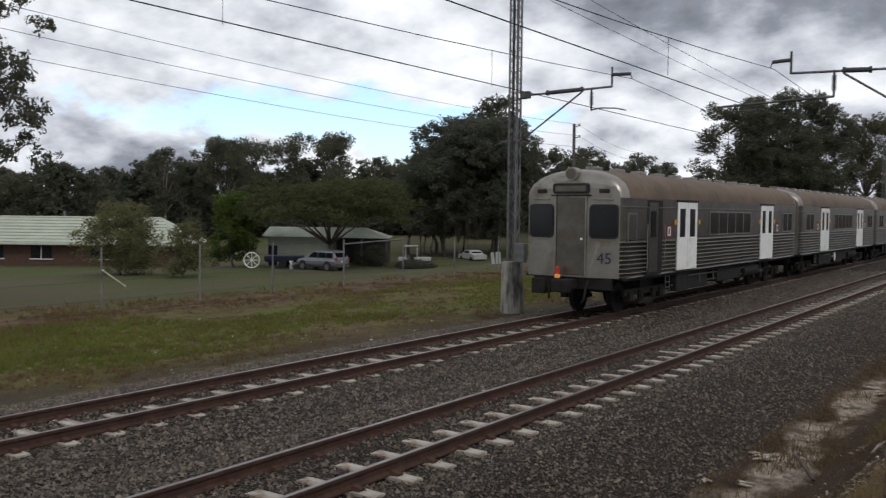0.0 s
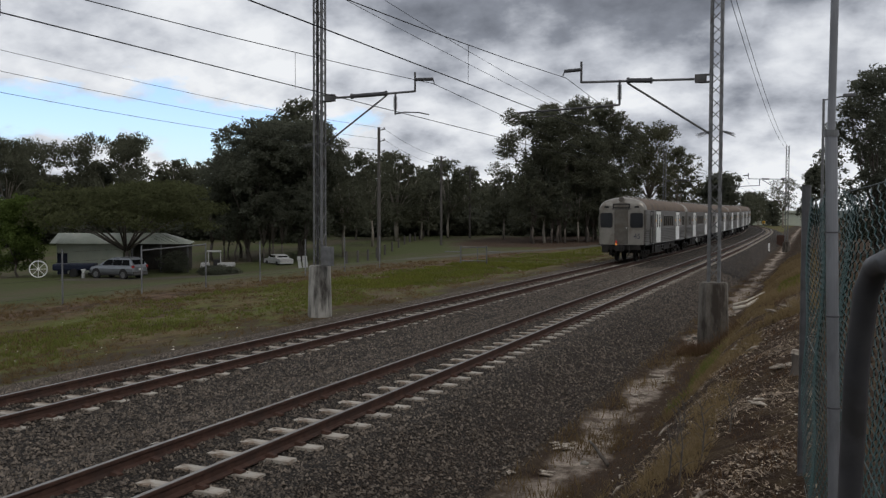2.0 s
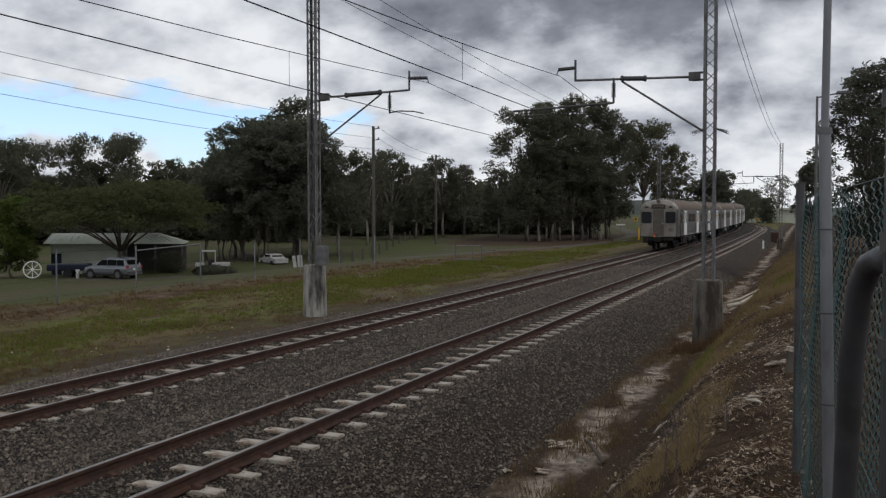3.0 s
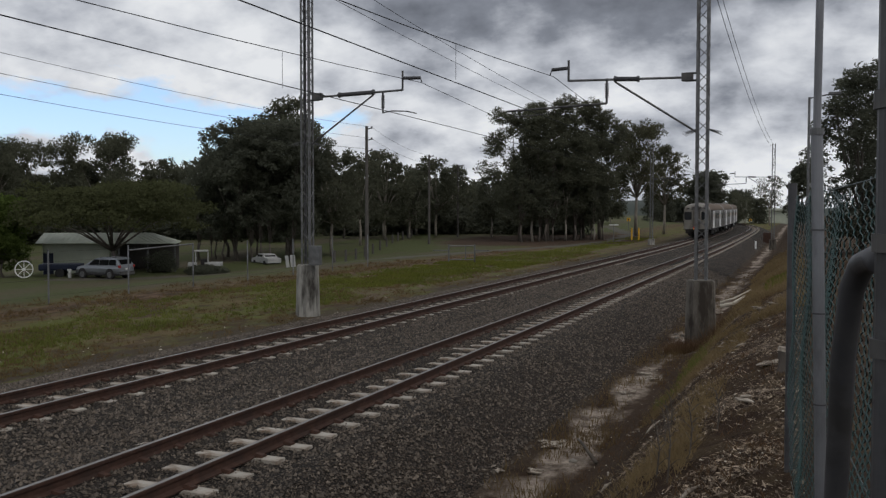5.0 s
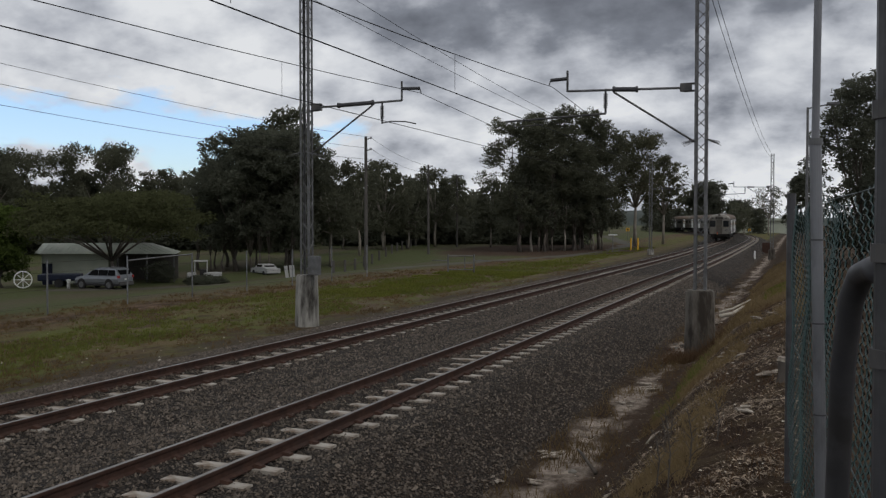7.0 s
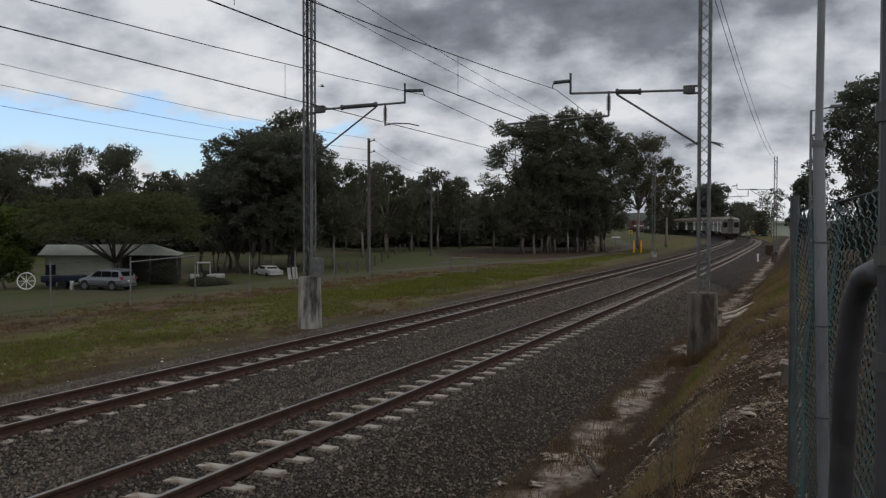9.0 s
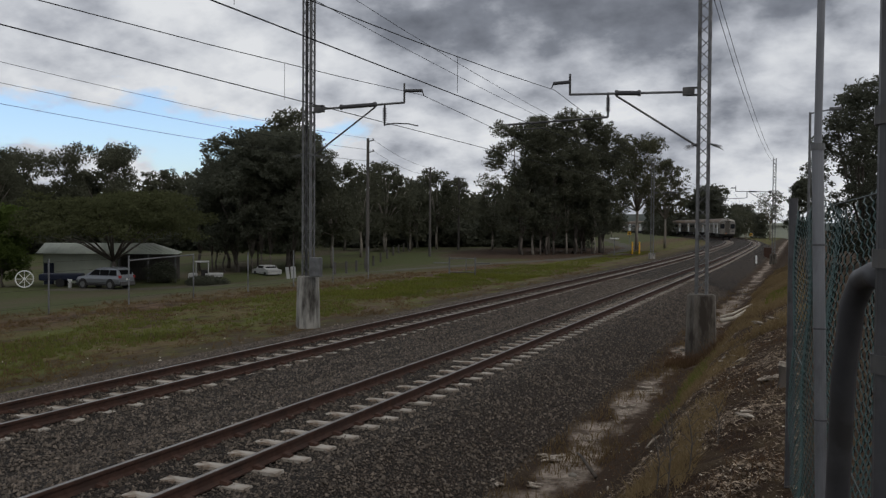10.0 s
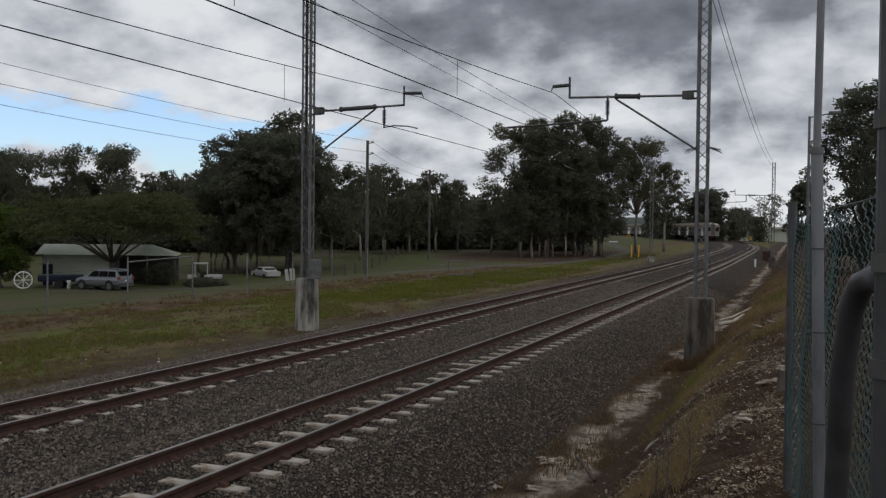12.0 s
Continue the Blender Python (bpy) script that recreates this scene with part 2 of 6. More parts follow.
M = {
    "ground": ground_material(),
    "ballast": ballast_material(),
    "stone": material("ballast_stone", (0.033, 0.0262, 0.0200), (0.164, 0.132, 0.103), 9.0, 0.62, spread=0.74, world_coords=True),
    "rail": material("rusty_rail", (0.0433, 0.0202, 0.0137), (0.0686, 0.0361, 0.0253), 9.0, 0.8, metal=0.1, bump=0.002, bump_scale=60, dirt=(0.03825, 0.0221, 0.017), dirt_scale=3.0),
    "railtop": material("polished_railhead", (0.25, 0.235, 0.22), (0.17, 0.15, 0.132), 5.0, 0.38, metal=0.85),
    "sleeper": material("concrete_sleeper", (0.41, 0.378, 0.33), (0.30, 0.268, 0.225), 8.0, 0.9, bump=0.004, bump_scale=40, spread=0.22, dirt=(0.148, 0.0943, 0.05773), dirt_scale=3.0, dirt_at=0.56),
    "clip": material("rusty_clip", (0.04, 0.0208, 0.0144), (0.068, 0.032, 0.0208), 20.0, 0.8),
    "concrete": material("stained_concrete", (0.324, 0.3105, 0.279), (0.243, 0.234, 0.2115), 5.0, 0.9, bump=0.006, bump_scale=25, dirt=(0.0405, 0.036, 0.0306), dirt_scale=2.4, dirt_at=0.53, stretch=(1, 1, 0.22)),
    "galv": material("galvanised_steel", (0.128, 0.1296, 0.132), (0.184, 0.184, 0.184), 6.0, 0.55, metal=0.6, dirt=(0.096, 0.088, 0.08), dirt_scale=2.0, dirt_at=0.6, rough_var=0.2),
    "postpipe": material("galvanised_fence_pipe", (0.24, 0.245, 0.26), (0.17, 0.172, 0.18), 5.0, 0.42, metal=0.45, dirt=(0.10, 0.10, 0.105), dirt_scale=4.0, dirt_at=0.56, stretch=(1, 1, 0.4), rough_var=0.25),
    "darksteel": material("weathered_dark_steel", (0.07, 0.07, 0.072), (0.12, 0.115, 0.11), 6.0, 0.6, metal=0.4),
    "wire": material("overhead_wire", (0.018, 0.018, 0.02), (0.028, 0.027, 0.026), 4.0, 0.8, spec=0.1),
    "insul": material("brown_insulator", (0.045, 0.045, 0.05), (0.075, 0.073, 0.075), 9.0, 0.45),
    "steel": material("stainless_steel", (0.112, 0.101, 0.086), (0.156, 0.143, 0.124), 2.5, 0.38, metal=1.0, dirt=(0.11, 0.088, 0.066), dirt_scale=1.1, dirt_at=0.58, rough_var=0.2),
    "steelend": material("brushed_steel_end", (0.225, 0.208, 0.182), (0.275, 0.256, 0.226), 2.0, 0.38, metal=0.85, dirt=(0.1558, 0.1312, 0.0984), dirt_scale=1.3, dirt_at=0.6, rough_var=0.2),
    "rooftop": material("grimy_train_roof", (0.115, 0.078, 0.052), (0.165, 0.125, 0.092), 2.0, 0.75, metal=0.2, dirt=(0.09, 0.065, 0.048), dirt_scale=1.0, dirt_at=0.52),
    "white": material("white_paint", (0.80, 0.80, 0.78), (0.72, 0.72, 0.70), 3.0, 0.45, dirt=(0.5, 0.48, 0.44), dirt_scale=2.0, dirt_at=0.66),
    "glass": material("dark_glass", (0.008, 0.009, 0.010), (0.014, 0.015, 0.017), 1.5, 0.12, spec=0.3),
    "rubber": material("black_rubber", (0.015, 0.015, 0.016), (0.03, 0.028, 0.027), 8.0, 0.8),
    "under": material("grimy_underframe", (0.0095, 0.0084, 0.0076), (0.021, 0.018, 0.0155), 5.0, 0.85),
    "red": material("red_enamel", (0.32, 0.03, 0.025), (0.25, 0.02, 0.02), 5.0, 0.4),
    "maroon": material("maroon_paint", (0.13, 0.03, 0.025), (0.09, 0.022, 0.02), 3.0, 0.5),
    "yellow": material("yellow_paint", (0.75, 0.42, 0.04), (0.6, 0.33, 0.03), 5.0, 0.5),
    "navy": material("navy_paint", (0.035, 0.038, 0.055), (0.025, 0.028, 0.045), 4.0, 0.5),
    "bark": material("grey_bark", (0.065, 0.054, 0.045), (0.13, 0.112, 0.095), 5.0, 0.95, bump=0.02, bump_scale=18, stretch=(1, 1, 0.3)),
    "palebark": material("pale_gum_bark", (0.30, 0.27, 0.23), (0.19, 0.165, 0.135), 3.0, 0.9, bump=0.01, bump_scale=12, stretch=(1, 1, 0.3)),
    "gum": leaf_material("gum_leaves", (0.070, 0.075, 0.053), (0.152, 0.154, 0.105)),
    "gumpale": leaf_material("pale_gum_leaves", (0.0516, 0.0551, 0.0334), (0.1548, 0.1507, 0.0941)),
    "dense": leaf_material("dense_dark_leaves", (0.078, 0.083, 0.065), (0.146, 0.153, 0.110)),
    "acacia": leaf_material("olive_leaves", (0.0560, 0.0611, 0.0284), (0.1119, 0.1192, 0.0569)),
    "garden": leaf_material("dull_garden_leaves", (0.082, 0.086, 0.040), (0.23, 0.225, 0.115)),
    "bright": leaf_material("bright_green_leaves", (0.056, 0.082, 0.022), (0.145, 0.19, 0.052)),
    "grass": leaf_material("grass_blades", (0.080, 0.095, 0.022), (0.21, 0.22, 0.060)),
    "lush": leaf_material("lush_grass", (0.085, 0.098, 0.018), (0.20, 0.205, 0.044)),
    "drygrass": leaf_material("dry_grass", (0.075, 0.050, 0.024), (0.23, 0.165, 0.085)),
    "bankgrass": leaf_material("olive_straw_grass", (0.092, 0.066, 0.032), (0.34, 0.25, 0.135)),
    "brownweed": leaf_material("dead_brown_weed", (0.0540, 0.0322, 0.0187), (0.1920, 0.1207, 0.0682)),
    "litter": material("bark_litter", (0.062, 0.040, 0.027), (0.40, 0.315, 0.23), 9.0, 0.9, spread=0.8),
    "palewood": material("bleached_wood", (0.55, 0.50, 0.42), (0.40, 0.35, 0.28), 6.0, 0.85, stretch=(1, 0.3, 1)),
    "barkcurl": material("bleached_bark", (0.46, 0.41, 0.34), (0.20, 0.165, 0.13), 16.0, 0.9, bump=0.004, bump_scale=60, dirt=(0.09, 0.065, 0.048), dirt_scale=7.0, dirt_at=0.55, world_coords=True),
    "road": material("gravel_road", (0.0606, 0.0547, 0.0411), (0.0831, 0.0743, 0.0567), 3.0, 0.95, bump=0.01, bump_scale=30, world_coords=True),
    "mesh": material("green_coated_wire", (0.002, 0.018, 0.017), (0.004, 0.030, 0.028), 3.0, 0.4, spec=0.45),
    # a darker pipe tone than the tall post's galvanised grey
    "darkpipe": material("dark_grey_pipe", (0.066, 0.066, 0.072), (0.10, 0.098, 0.10), 7.0, 0.45, metal=0.3, dirt=(0.06, 0.058, 0.058), dirt_scale=9.0, dirt_at=0.55, rough_var=0.25),
    "pole": material("weathered_timber_pole", (0.066, 0.060, 0.055), (0.105, 0.097, 0.088), 4.0, 0.9, stretch=(4, 4, 0.4)),
    "rooftile": material("pale_green_roof_sheet", (0.33, 0.36, 0.29), (0.41, 0.43, 0.36), 0.9, 0.6, dirt=(0.33, 0.35, 0.29), dirt_scale=0.7, dirt_at=0.6),
    "brick": material("brown_brick", (0.10, 0.055, 0.04), (0.07, 0.042, 0.032), 6.0, 0.9, bump=0.004, bump_scale=30),
    "paletin": material("pale_green_cladding", (0.4500, 0.4750, 0.3875), (0.3875, 0.4125, 0.3375), 1.2, 0.7),
    "oldwhite": material("dull_white_paint", (0.42, 0.42, 0.41), (0.34, 0.34, 0.33), 3.0, 0.5),
    "bird": material("dark_feathers", (0.02, 0.02, 0.022), (0.035, 0.034, 0.033), 9.0, 0.8),
    "silver": material("silver_car_paint", (0.2009, 0.2143, 0.2344), (0.2277, 0.2411, 0.2611), 2.0, 0.28, metal=0.55),
    "blue": material("blue_tarp", (0.0110, 0.0165, 0.0385), (0.0088, 0.0132, 0.0303), 2.0, 0.5),
    # weathered and stained; the ditch footing's shaded front also darkens this colour
    "darkconcrete": material("dark_grey_concrete", (0.145, 0.130, 0.110), (0.225, 0.205, 0.175), 3.0, 0.9, bump=0.006, bump_scale=25, dirt=(0.040, 0.032, 0.025), dirt_scale=1.6, dirt_at=0.50, stretch=(1, 1, 0.3)),
    # black and hardly reflecting, in place of dark trees the panes would mirror
    "carglass": material("black_car_glass", (0.006, 0.0065, 0.007), (0.010, 0.0105, 0.011), 1.5, 0.5, spec=0.03),
    "hill": material("wooded_hill", (0.0350, 0.0450, 0.0380), (0.0500, 0.0600, 0.0500), 0.02, 0.95, world_coords=True),
}


# ---------------------------------------------------------------- mesh helpers
def finish(name, verts, faces, mat, parent=None, label="", smooth=False):
    me = bpy.data.meshes.new(name)
    me.from_pydata(verts, [], faces)
    me.update()
    if mat:
        for one in (mat if isinstance(mat, (list, tuple)) else [mat]):
            me.materials.append(one)
    if smooth:
        me.polygons.foreach_set("use_smooth", [True] * len(me.polygons))
    ob = new(name, me)
    ob.parent = parent
    if label:
        ob["label"] = label
    return ob


def part(name, bm, mat, parent=None, label="", smooth=False):
    me = bpy.data.meshes.new(name)
    bmesh.ops.recalc_face_normals(bm, faces=bm.faces)
    bm.to_mesh(me)
    bm.free()
    for one in (mat if isinstance(mat, (list, tuple)) else [mat]):
        me.materials.append(one)
    if smooth:
        me.polygons.foreach_set("use_smooth", [True] * len(me.polygons))
    ob = new(name, me)
    ob.parent = parent
    if label:
        ob["label"] = label
    return ob


def thing(name, m, label, category, group="", kind=""):
    ob = tagged(new(name), label, category, group, kind)
    ob.empty_display_size = 0.2
    ob.matrix_basis = m
    return ob


def box(bm, x0, x1, y0, y1, z0, z1, bevel=0.0, m=None):
    r = bmesh.ops.create_cube(bm, size=1.0)
    mat = Matrix.Translation(((x0 + x1) / 2, (y0 + y1) / 2, (z0 + z1) / 2)) @ Matrix.Diagonal((x1 - x0, y1 - y0, z1 - z0, 1))
    bmesh.ops.transform(bm, matrix=(m or Matrix()) @ mat, verts=r["verts"])
    if bevel:
        edges = list({e for v in r["verts"] for e in v.link_edges})
        bmesh.ops.bevel(bm, geom=edges, offset=bevel, segments=2, affect="EDGES", profile=0.6)
    return bm


def boxes(*specs, bevel=0.0):
    bm = bmesh.new()
    for sp in specs:
        box(bm, *sp, bevel=bevel)
    return bm


def tube(bm, a, b, r0, r1=None, seg=8):
    """A round bar from a to b."""
    a, b = Vector(a), Vector(b)
    d = b - a
    r = bmesh.ops.create_cone(bm, cap_ends=True, segments=seg, radius1=r0, radius2=r0 if r1 is None else r1, depth=d.length)
    bmesh.ops.transform(bm, matrix=Matrix.Translation((a + b) / 2) @ d.to_track_quat("Z", "Y").to_matrix().to_4x4(), verts=r["verts"])
    return bm


def pipe(bm, pts, r, seg=8):
    """A round bar bent through pts, as one skin. r: a radius, or one for each point."""
    pts = [Vector(p) for p in pts]
    rings = []
    for i, p in enumerate(pts):
        d = (pts[min(i + 1, len(pts) - 1)] - pts[max(i - 1, 0)]).normalized()
        side = d.cross(Vector((0.31, 0.95, 0.05)) if abs(d.z) > 0.9 else Vector((0, 0, 1))).normalized()
        top = side.cross(d)
        rr = r[i] if isinstance(r, (list, tuple)) else r
        rings.append([bm.verts.new(p + rr * (math.cos(a) * side + math.sin(a) * top)) for a in [2 * math.pi * j / seg for j in range(seg)]])
    for q, w in zip(rings, rings[1:]):
        for j in range(seg):
            bm.faces.new((q[j], q[(j + 1) % seg], w[(j + 1) % seg], w[j]))
    bm.faces.new(rings[0])
    bm.faces.new(rings[-1][::-1])
    return bm


def disc(bm, centre, axis, r, depth, seg=20):
    c, ax = Vector(centre), Vector(axis).normalized()
    return tube(bm, c - ax * depth / 2, c + ax * depth / 2, r, seg=seg)


# ---------------------------------------------------------------- the line: straight, then a curve to the left
FAR, NEAR, GAUGE = -10.53, -6.50, 1.137
S0, EASE, RADIUS, STEP = 120.0, 50.0, 250.0, 0.5


def rise(y):
    """The line climbs a little beyond seventy metres."""
    k = min(max((y - 70) / 150, 0), 1)
    return 1.0 * k * k * (3 - 2 * k)


line_pts = []
px_, py_, th_ = 0.0, -40.0, 0.0
for i in range(int(460 / STEP)):
    line_pts.append((px_, py_, th_))
    th_ += min(max((i * STEP - 40 - S0) / EASE, 0), 1) / RADIUS * STEP
    px_ -= math.sin(th_) * STEP
    py_ += math.cos(th_) * STEP


def along(s, off=0.0):
    """The place s metres along the line and off metres to the right of its zero line, and the heading there."""
    f = min(max((s + 40) / STEP, 0), len(line_pts) - 1.001)
    i = int(f)
    a, b, u = line_pts[i], line_pts[i + 1], f - int(f)
    x, y, th = (a[j] + (b[j] - a[j]) * u for j in range(3))
    x, y = x + off * math.cos(th), y + off * math.sin(th)
    return Vector((x, y, rise(y))), th


def smooth(a, b, v):
    k = min(max((v - a) / (b - a), 0.0), 1.0)
    return k * k * (3 - 2 * k)


def lumps(x, y, scale, seed=0.0):
    return noise.noise((x * scale + seed, y * scale - seed, seed))


def height(x, y):
    """The ground's height: flat beside the line, lower towards the houses, with a ditch and a bank to the right."""
    if x < -4.5:
        z = -0.5
        z -= 1.45 * smooth(-26, -44, x) * smooth(100, 62, y) + 0.45 * smooth(-52, -64, x) * smooth(90, 60, y)
        z += 1.2 * smooth(95, 190, y) * smooth(-15, -60, x)
        z += 0.05 * lumps(x, y, 0.35) * smooth(-14, -17, x) + 0.02 * lumps(x, y, 1.7)
    else:
        top = 0.95 - 0.5 * smooth(30, 90, y)
        z = -0.62 - 0.2 * smooth(-4.4, -3.3, x)
        z += (top + 0.75) * (0.5 * smooth(-2.7, -1.2, x) + 0.5 * smooth(-2.2, 0.2, x))
        z += (0.06 * lumps(x, y, 0.8) + 0.03 * lumps(x, y, 2.3)) * smooth(-3.2, -2.2, x)
    return z + rise(y)


def ground():
    def steps(*runs):
        out = []
        for a, b, d in runs:
            out += list(np.arange(a, b, d))
        return out
    xs = steps((-2500, -300, 220), (-300, -100, 20), (-100, -30, 3), (-30, -12, 0.6), (-12, -4.5, 1.5), (-4.5, 1.0, 0.16), (1.0, 6, 1), (6, 60, 9), (60, 300, 40), (300, 2600, 230))
    ys = steps((-300, -20, 40), (-20, 2, 2), (2, 40, 0.3), (40, 80, 1.0), (80, 200, 4), (200, 400, 20), (400, 3200, 280))
    verts = [(x, y, height(x, y)) for y in ys for x in xs]
    w = len(xs)
    faces = [(j * w + i, j * w + i + 1, (j + 1) * w + i + 1, (j + 1) * w + i) for j in range(len(ys) - 1) for i in range(w - 1)]
    tagged(finish("ground", verts, faces, M["ground"], smooth=True), "patchy mown grass and brown soil sloping to a ditch", "ground", kind="structure")


def sweep(name, profile, s0, s1, ds, mat, parent=None, closed=False, label="", jitter=0.0):
    """A profile of (off, z) carried along the line."""
    verts, faces, w = [], [], len(profile)
    ss = list(np.arange(s0, s1 + 0.01, ds))
    for s in ss:
        for off, z in profile:
            p, _ = along(s, off + (jitter * lumps(s, off, 0.9, 3.1) if jitter else 0))
            verts.append((p.x, p.y, p.z + z + (jitter * 0.4 * lumps(s, off * 2, 1.3, 7.7) if jitter else 0)))
    for j in range(len(ss) - 1):
        for i in range(w if closed else w - 1):
            k = (i + 1) % w
            faces.append((j * w + i, j * w + k, (j + 1) * w + k, (j + 1) * w + i))
    if closed:
        faces += [tuple(range(w))[::-1], tuple(range((len(ss) - 1) * w, len(ss) * w))]
    return finish(name, verts, faces, mat, parent, label)


def bed_across(c, outer, heap):
    """The ballast round one track: heaped over the sleepers' middles, low beside the right rail."""
    return [(c - 1.2, -0.15), (c - 0.7, -0.145), (c - 0.5, -0.15), (heap - 0.11, -0.16), (heap, -0.195), (c + 0.5, -0.2), (c + 0.62, outer), (c + 1.05, outer - 0.01), (c + 1.2, -0.185)]


BED = ([(FAR - 3.6, -0.62), (FAR - 2.9, -0.42), (FAR - 2.2, -0.30), (FAR - 1.55, -0.2)] + bed_across(FAR, -0.17, FAR - 0.27) + [(FAR + 1.7, -0.2), ((FAR + NEAR) / 2, -0.24), (NEAR - 1.7, -0.2)]
       + bed_across(NEAR, -0.18, NEAR - 0.08) + [(NEAR + 1.5, -0.2), (NEAR + 2.1, -0.45), (NEAR + 2.75, -0.74), (NEAR + 3.2, -0.95)])


def ballast_bed():
    prof = BED
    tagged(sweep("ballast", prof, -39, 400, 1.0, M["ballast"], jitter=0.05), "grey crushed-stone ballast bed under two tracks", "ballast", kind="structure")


def stone_shape(rng):
    v = np.array([(1, 0, -0.5), (0, 1, -0.5), (-1, 0, -0.5), (0, -1, -0.5), (0, 0, 0.75)], float)
    v = v * rng.uniform(0.55, 1.25, (5, 1)) + rng.normal(0, 0.2, (5, 3))
    return v


STONE_FACES = np.array([(0, 1, 4), (1, 2, 4), (2, 3, 4), (3, 0, 4)])


def scatter_solids(name, places, sizes, mat, label, seed, flatten=1.0):
    """Many small angular solids in one mesh."""
    rng = np.random.default_rng(seed)
    shapes = np.array([stone_shape(rng) for _ in range(60)])
    k = len(places)
    v = shapes[rng.integers(0, 60, k)] * sizes[:, None, None]
    a = rng.uniform(0, 2 * np.pi, k)
    c, s = np.cos(a)[:, None], np.sin(a)[:, None]
    v = np.stack([v[..., 0] * c - v[..., 1] * s, v[..., 0] * s + v[..., 1] * c, v[..., 2] * flatten], -1) + places[:, None, :]
    f = (STONE_FACES[None] + 5 * np.arange(k)[:, None, None]).reshape(-1, 3)
    me = bpy.data.meshes.new(name)
    me.from_pydata(v.reshape(-1, 3).tolist(), [], f.tolist())
    me.materials.append(mat)
    return tagged(new(name, me), label, "stones", kind="stuff")


# ---------------------------------------------------------------- tracks
PITCH = 0.645


def sleeper_mesh(end):
    bm = bmesh.new()
    w, h = 0.125, 0.2
    pts = [(-1.07, 0.0), (-0.82, 0.0), (-0.30, -0.015), (0.30, -0.015), (0.70, 0.0), (end, -0.004)]
    top = [[bm.verts.new((x, sy * (w - 0.03), z)) for sy in (-1, 1)] for x, z in pts]
    low = [[bm.verts.new((x, sy * w, -h)) for sy in (-1, 1)] for x, z in pts]
    for i in range(5):
        bm.faces.new((top[i][0], top[i + 1][0], top[i + 1][1], top[i][1]))
        bm.faces.new((low[i][0], low[i + 1][0], top[i + 1][0], top[i][0]))
        bm.faces.new((top[i][1], top[i + 1][1], low[i + 1][1], low[i][1]))
    for i in (0, 5):
        bm.faces.new((low[i][0], top[i][0], top[i][1], low[i][1]))
    bmesh.ops.recalc_face_normals(bm, faces=bm.faces)
    me = bpy.data.meshes.new("sleeper")
    bm.to_mesh(me)
    bm.free()
    me.materials.append(M["sleeper"])
    return me


def track(off, label, start, end):
    t = thing("railway_track", Matrix(), label, "railway track", "tracks of the line")
    for side in (-1, 1):
        c = off + side * GAUGE / 2
        prof = [(c - 0.065, -0.155), (c - 0.065, -0.14), (c - 0.014, -0.115), (c - 0.012, -0.045), (c - 0.034, -0.036), (c - 0.035, -0.006), (c - 0.027, -0.002),
                (c + 0.027, -0.002), (c + 0.035, -0.006), (c + 0.034, -0.036), (c + 0.012, -0.045), (c + 0.014, -0.115), (c + 0.065, -0.14), (c + 0.065, -0.155)]
        rail = sweep("rail", prof, -38, 398, 1.0, M["rail"], t, closed=True)
        sweep("running_surface", [(c - 0.027, -0.004), (c - 0.026, 0.001), (c + 0.026, 0.001), (c + 0.027, -0.004)], -38, 398, 1.0, M["railtop"], rail, closed=True, label="worn shiny rail top")
    me = sleeper_mesh(end)
    rng = random.Random(int(off * 10))
    rest_v, rest_f = [], []
    clip_v, clip_f = [], []
    base_v = [tuple(v.co) for v in me.vertices]
    base_f = [tuple(p.vertices) for p in me.polygons]
    for i in range(620):
        s = start + i * PITCH
        p, th = along(s, off)
        m = Matrix.Translation((p.x, p.y, p.z - 0.152 + rng.uniform(-0.012, 0.006))) @ pose(0, 0, 0, 0, rng.uniform(-0.3, 0.3), math.degrees(th) + rng.uniform(-0.7, 0.7))
        if 4 < s < 4 + 299 * PITCH:
            ob = new("sleeper", me)
            ob.parent = t
            ob.matrix_basis = m
        else:
            k = len(rest_v)
            rest_v += [tuple(m @ Vector(v)) for v in base_v]
            rest_f += [tuple(k + j for j in fc) for fc in base_f]
        if s < 90:
            for c in (-GAUGE / 2, GAUGE / 2):
                for e in (-1, 1):
                    k = len(clip_v)
                    x0, x1 = c + e * 0.05, c + e * 0.16
                    for z, g in ((0.0, 0.055), (0.045, 0.035)):
                        clip_v += [tuple(m @ Vector(q)) for q in ((x0, -g, z + 0.004), (x1, -g, z * 0.6 + 0.004), (x1, g, z * 0.6 + 0.004), (x0, g, z + 0.004))]
                    clip_f += [(k + 4, k + 5, k + 6, k + 7)] + [(k + a, k + (a + 1) % 4, k + 4 + (a + 1) % 4, k + 4 + a) for a in range(4)]
    tagged(finish("far_sleepers", rest_v, rest_f, M["sleeper"], t), kind="stuff")
    tagged(finish("rail_fastening", clip_v, clip_f, M["clip"], t, "rusty spring clips"), kind="stuff")
    return t


# ---------------------------------------------------------------- overhead line
MAST_Y = 24.9


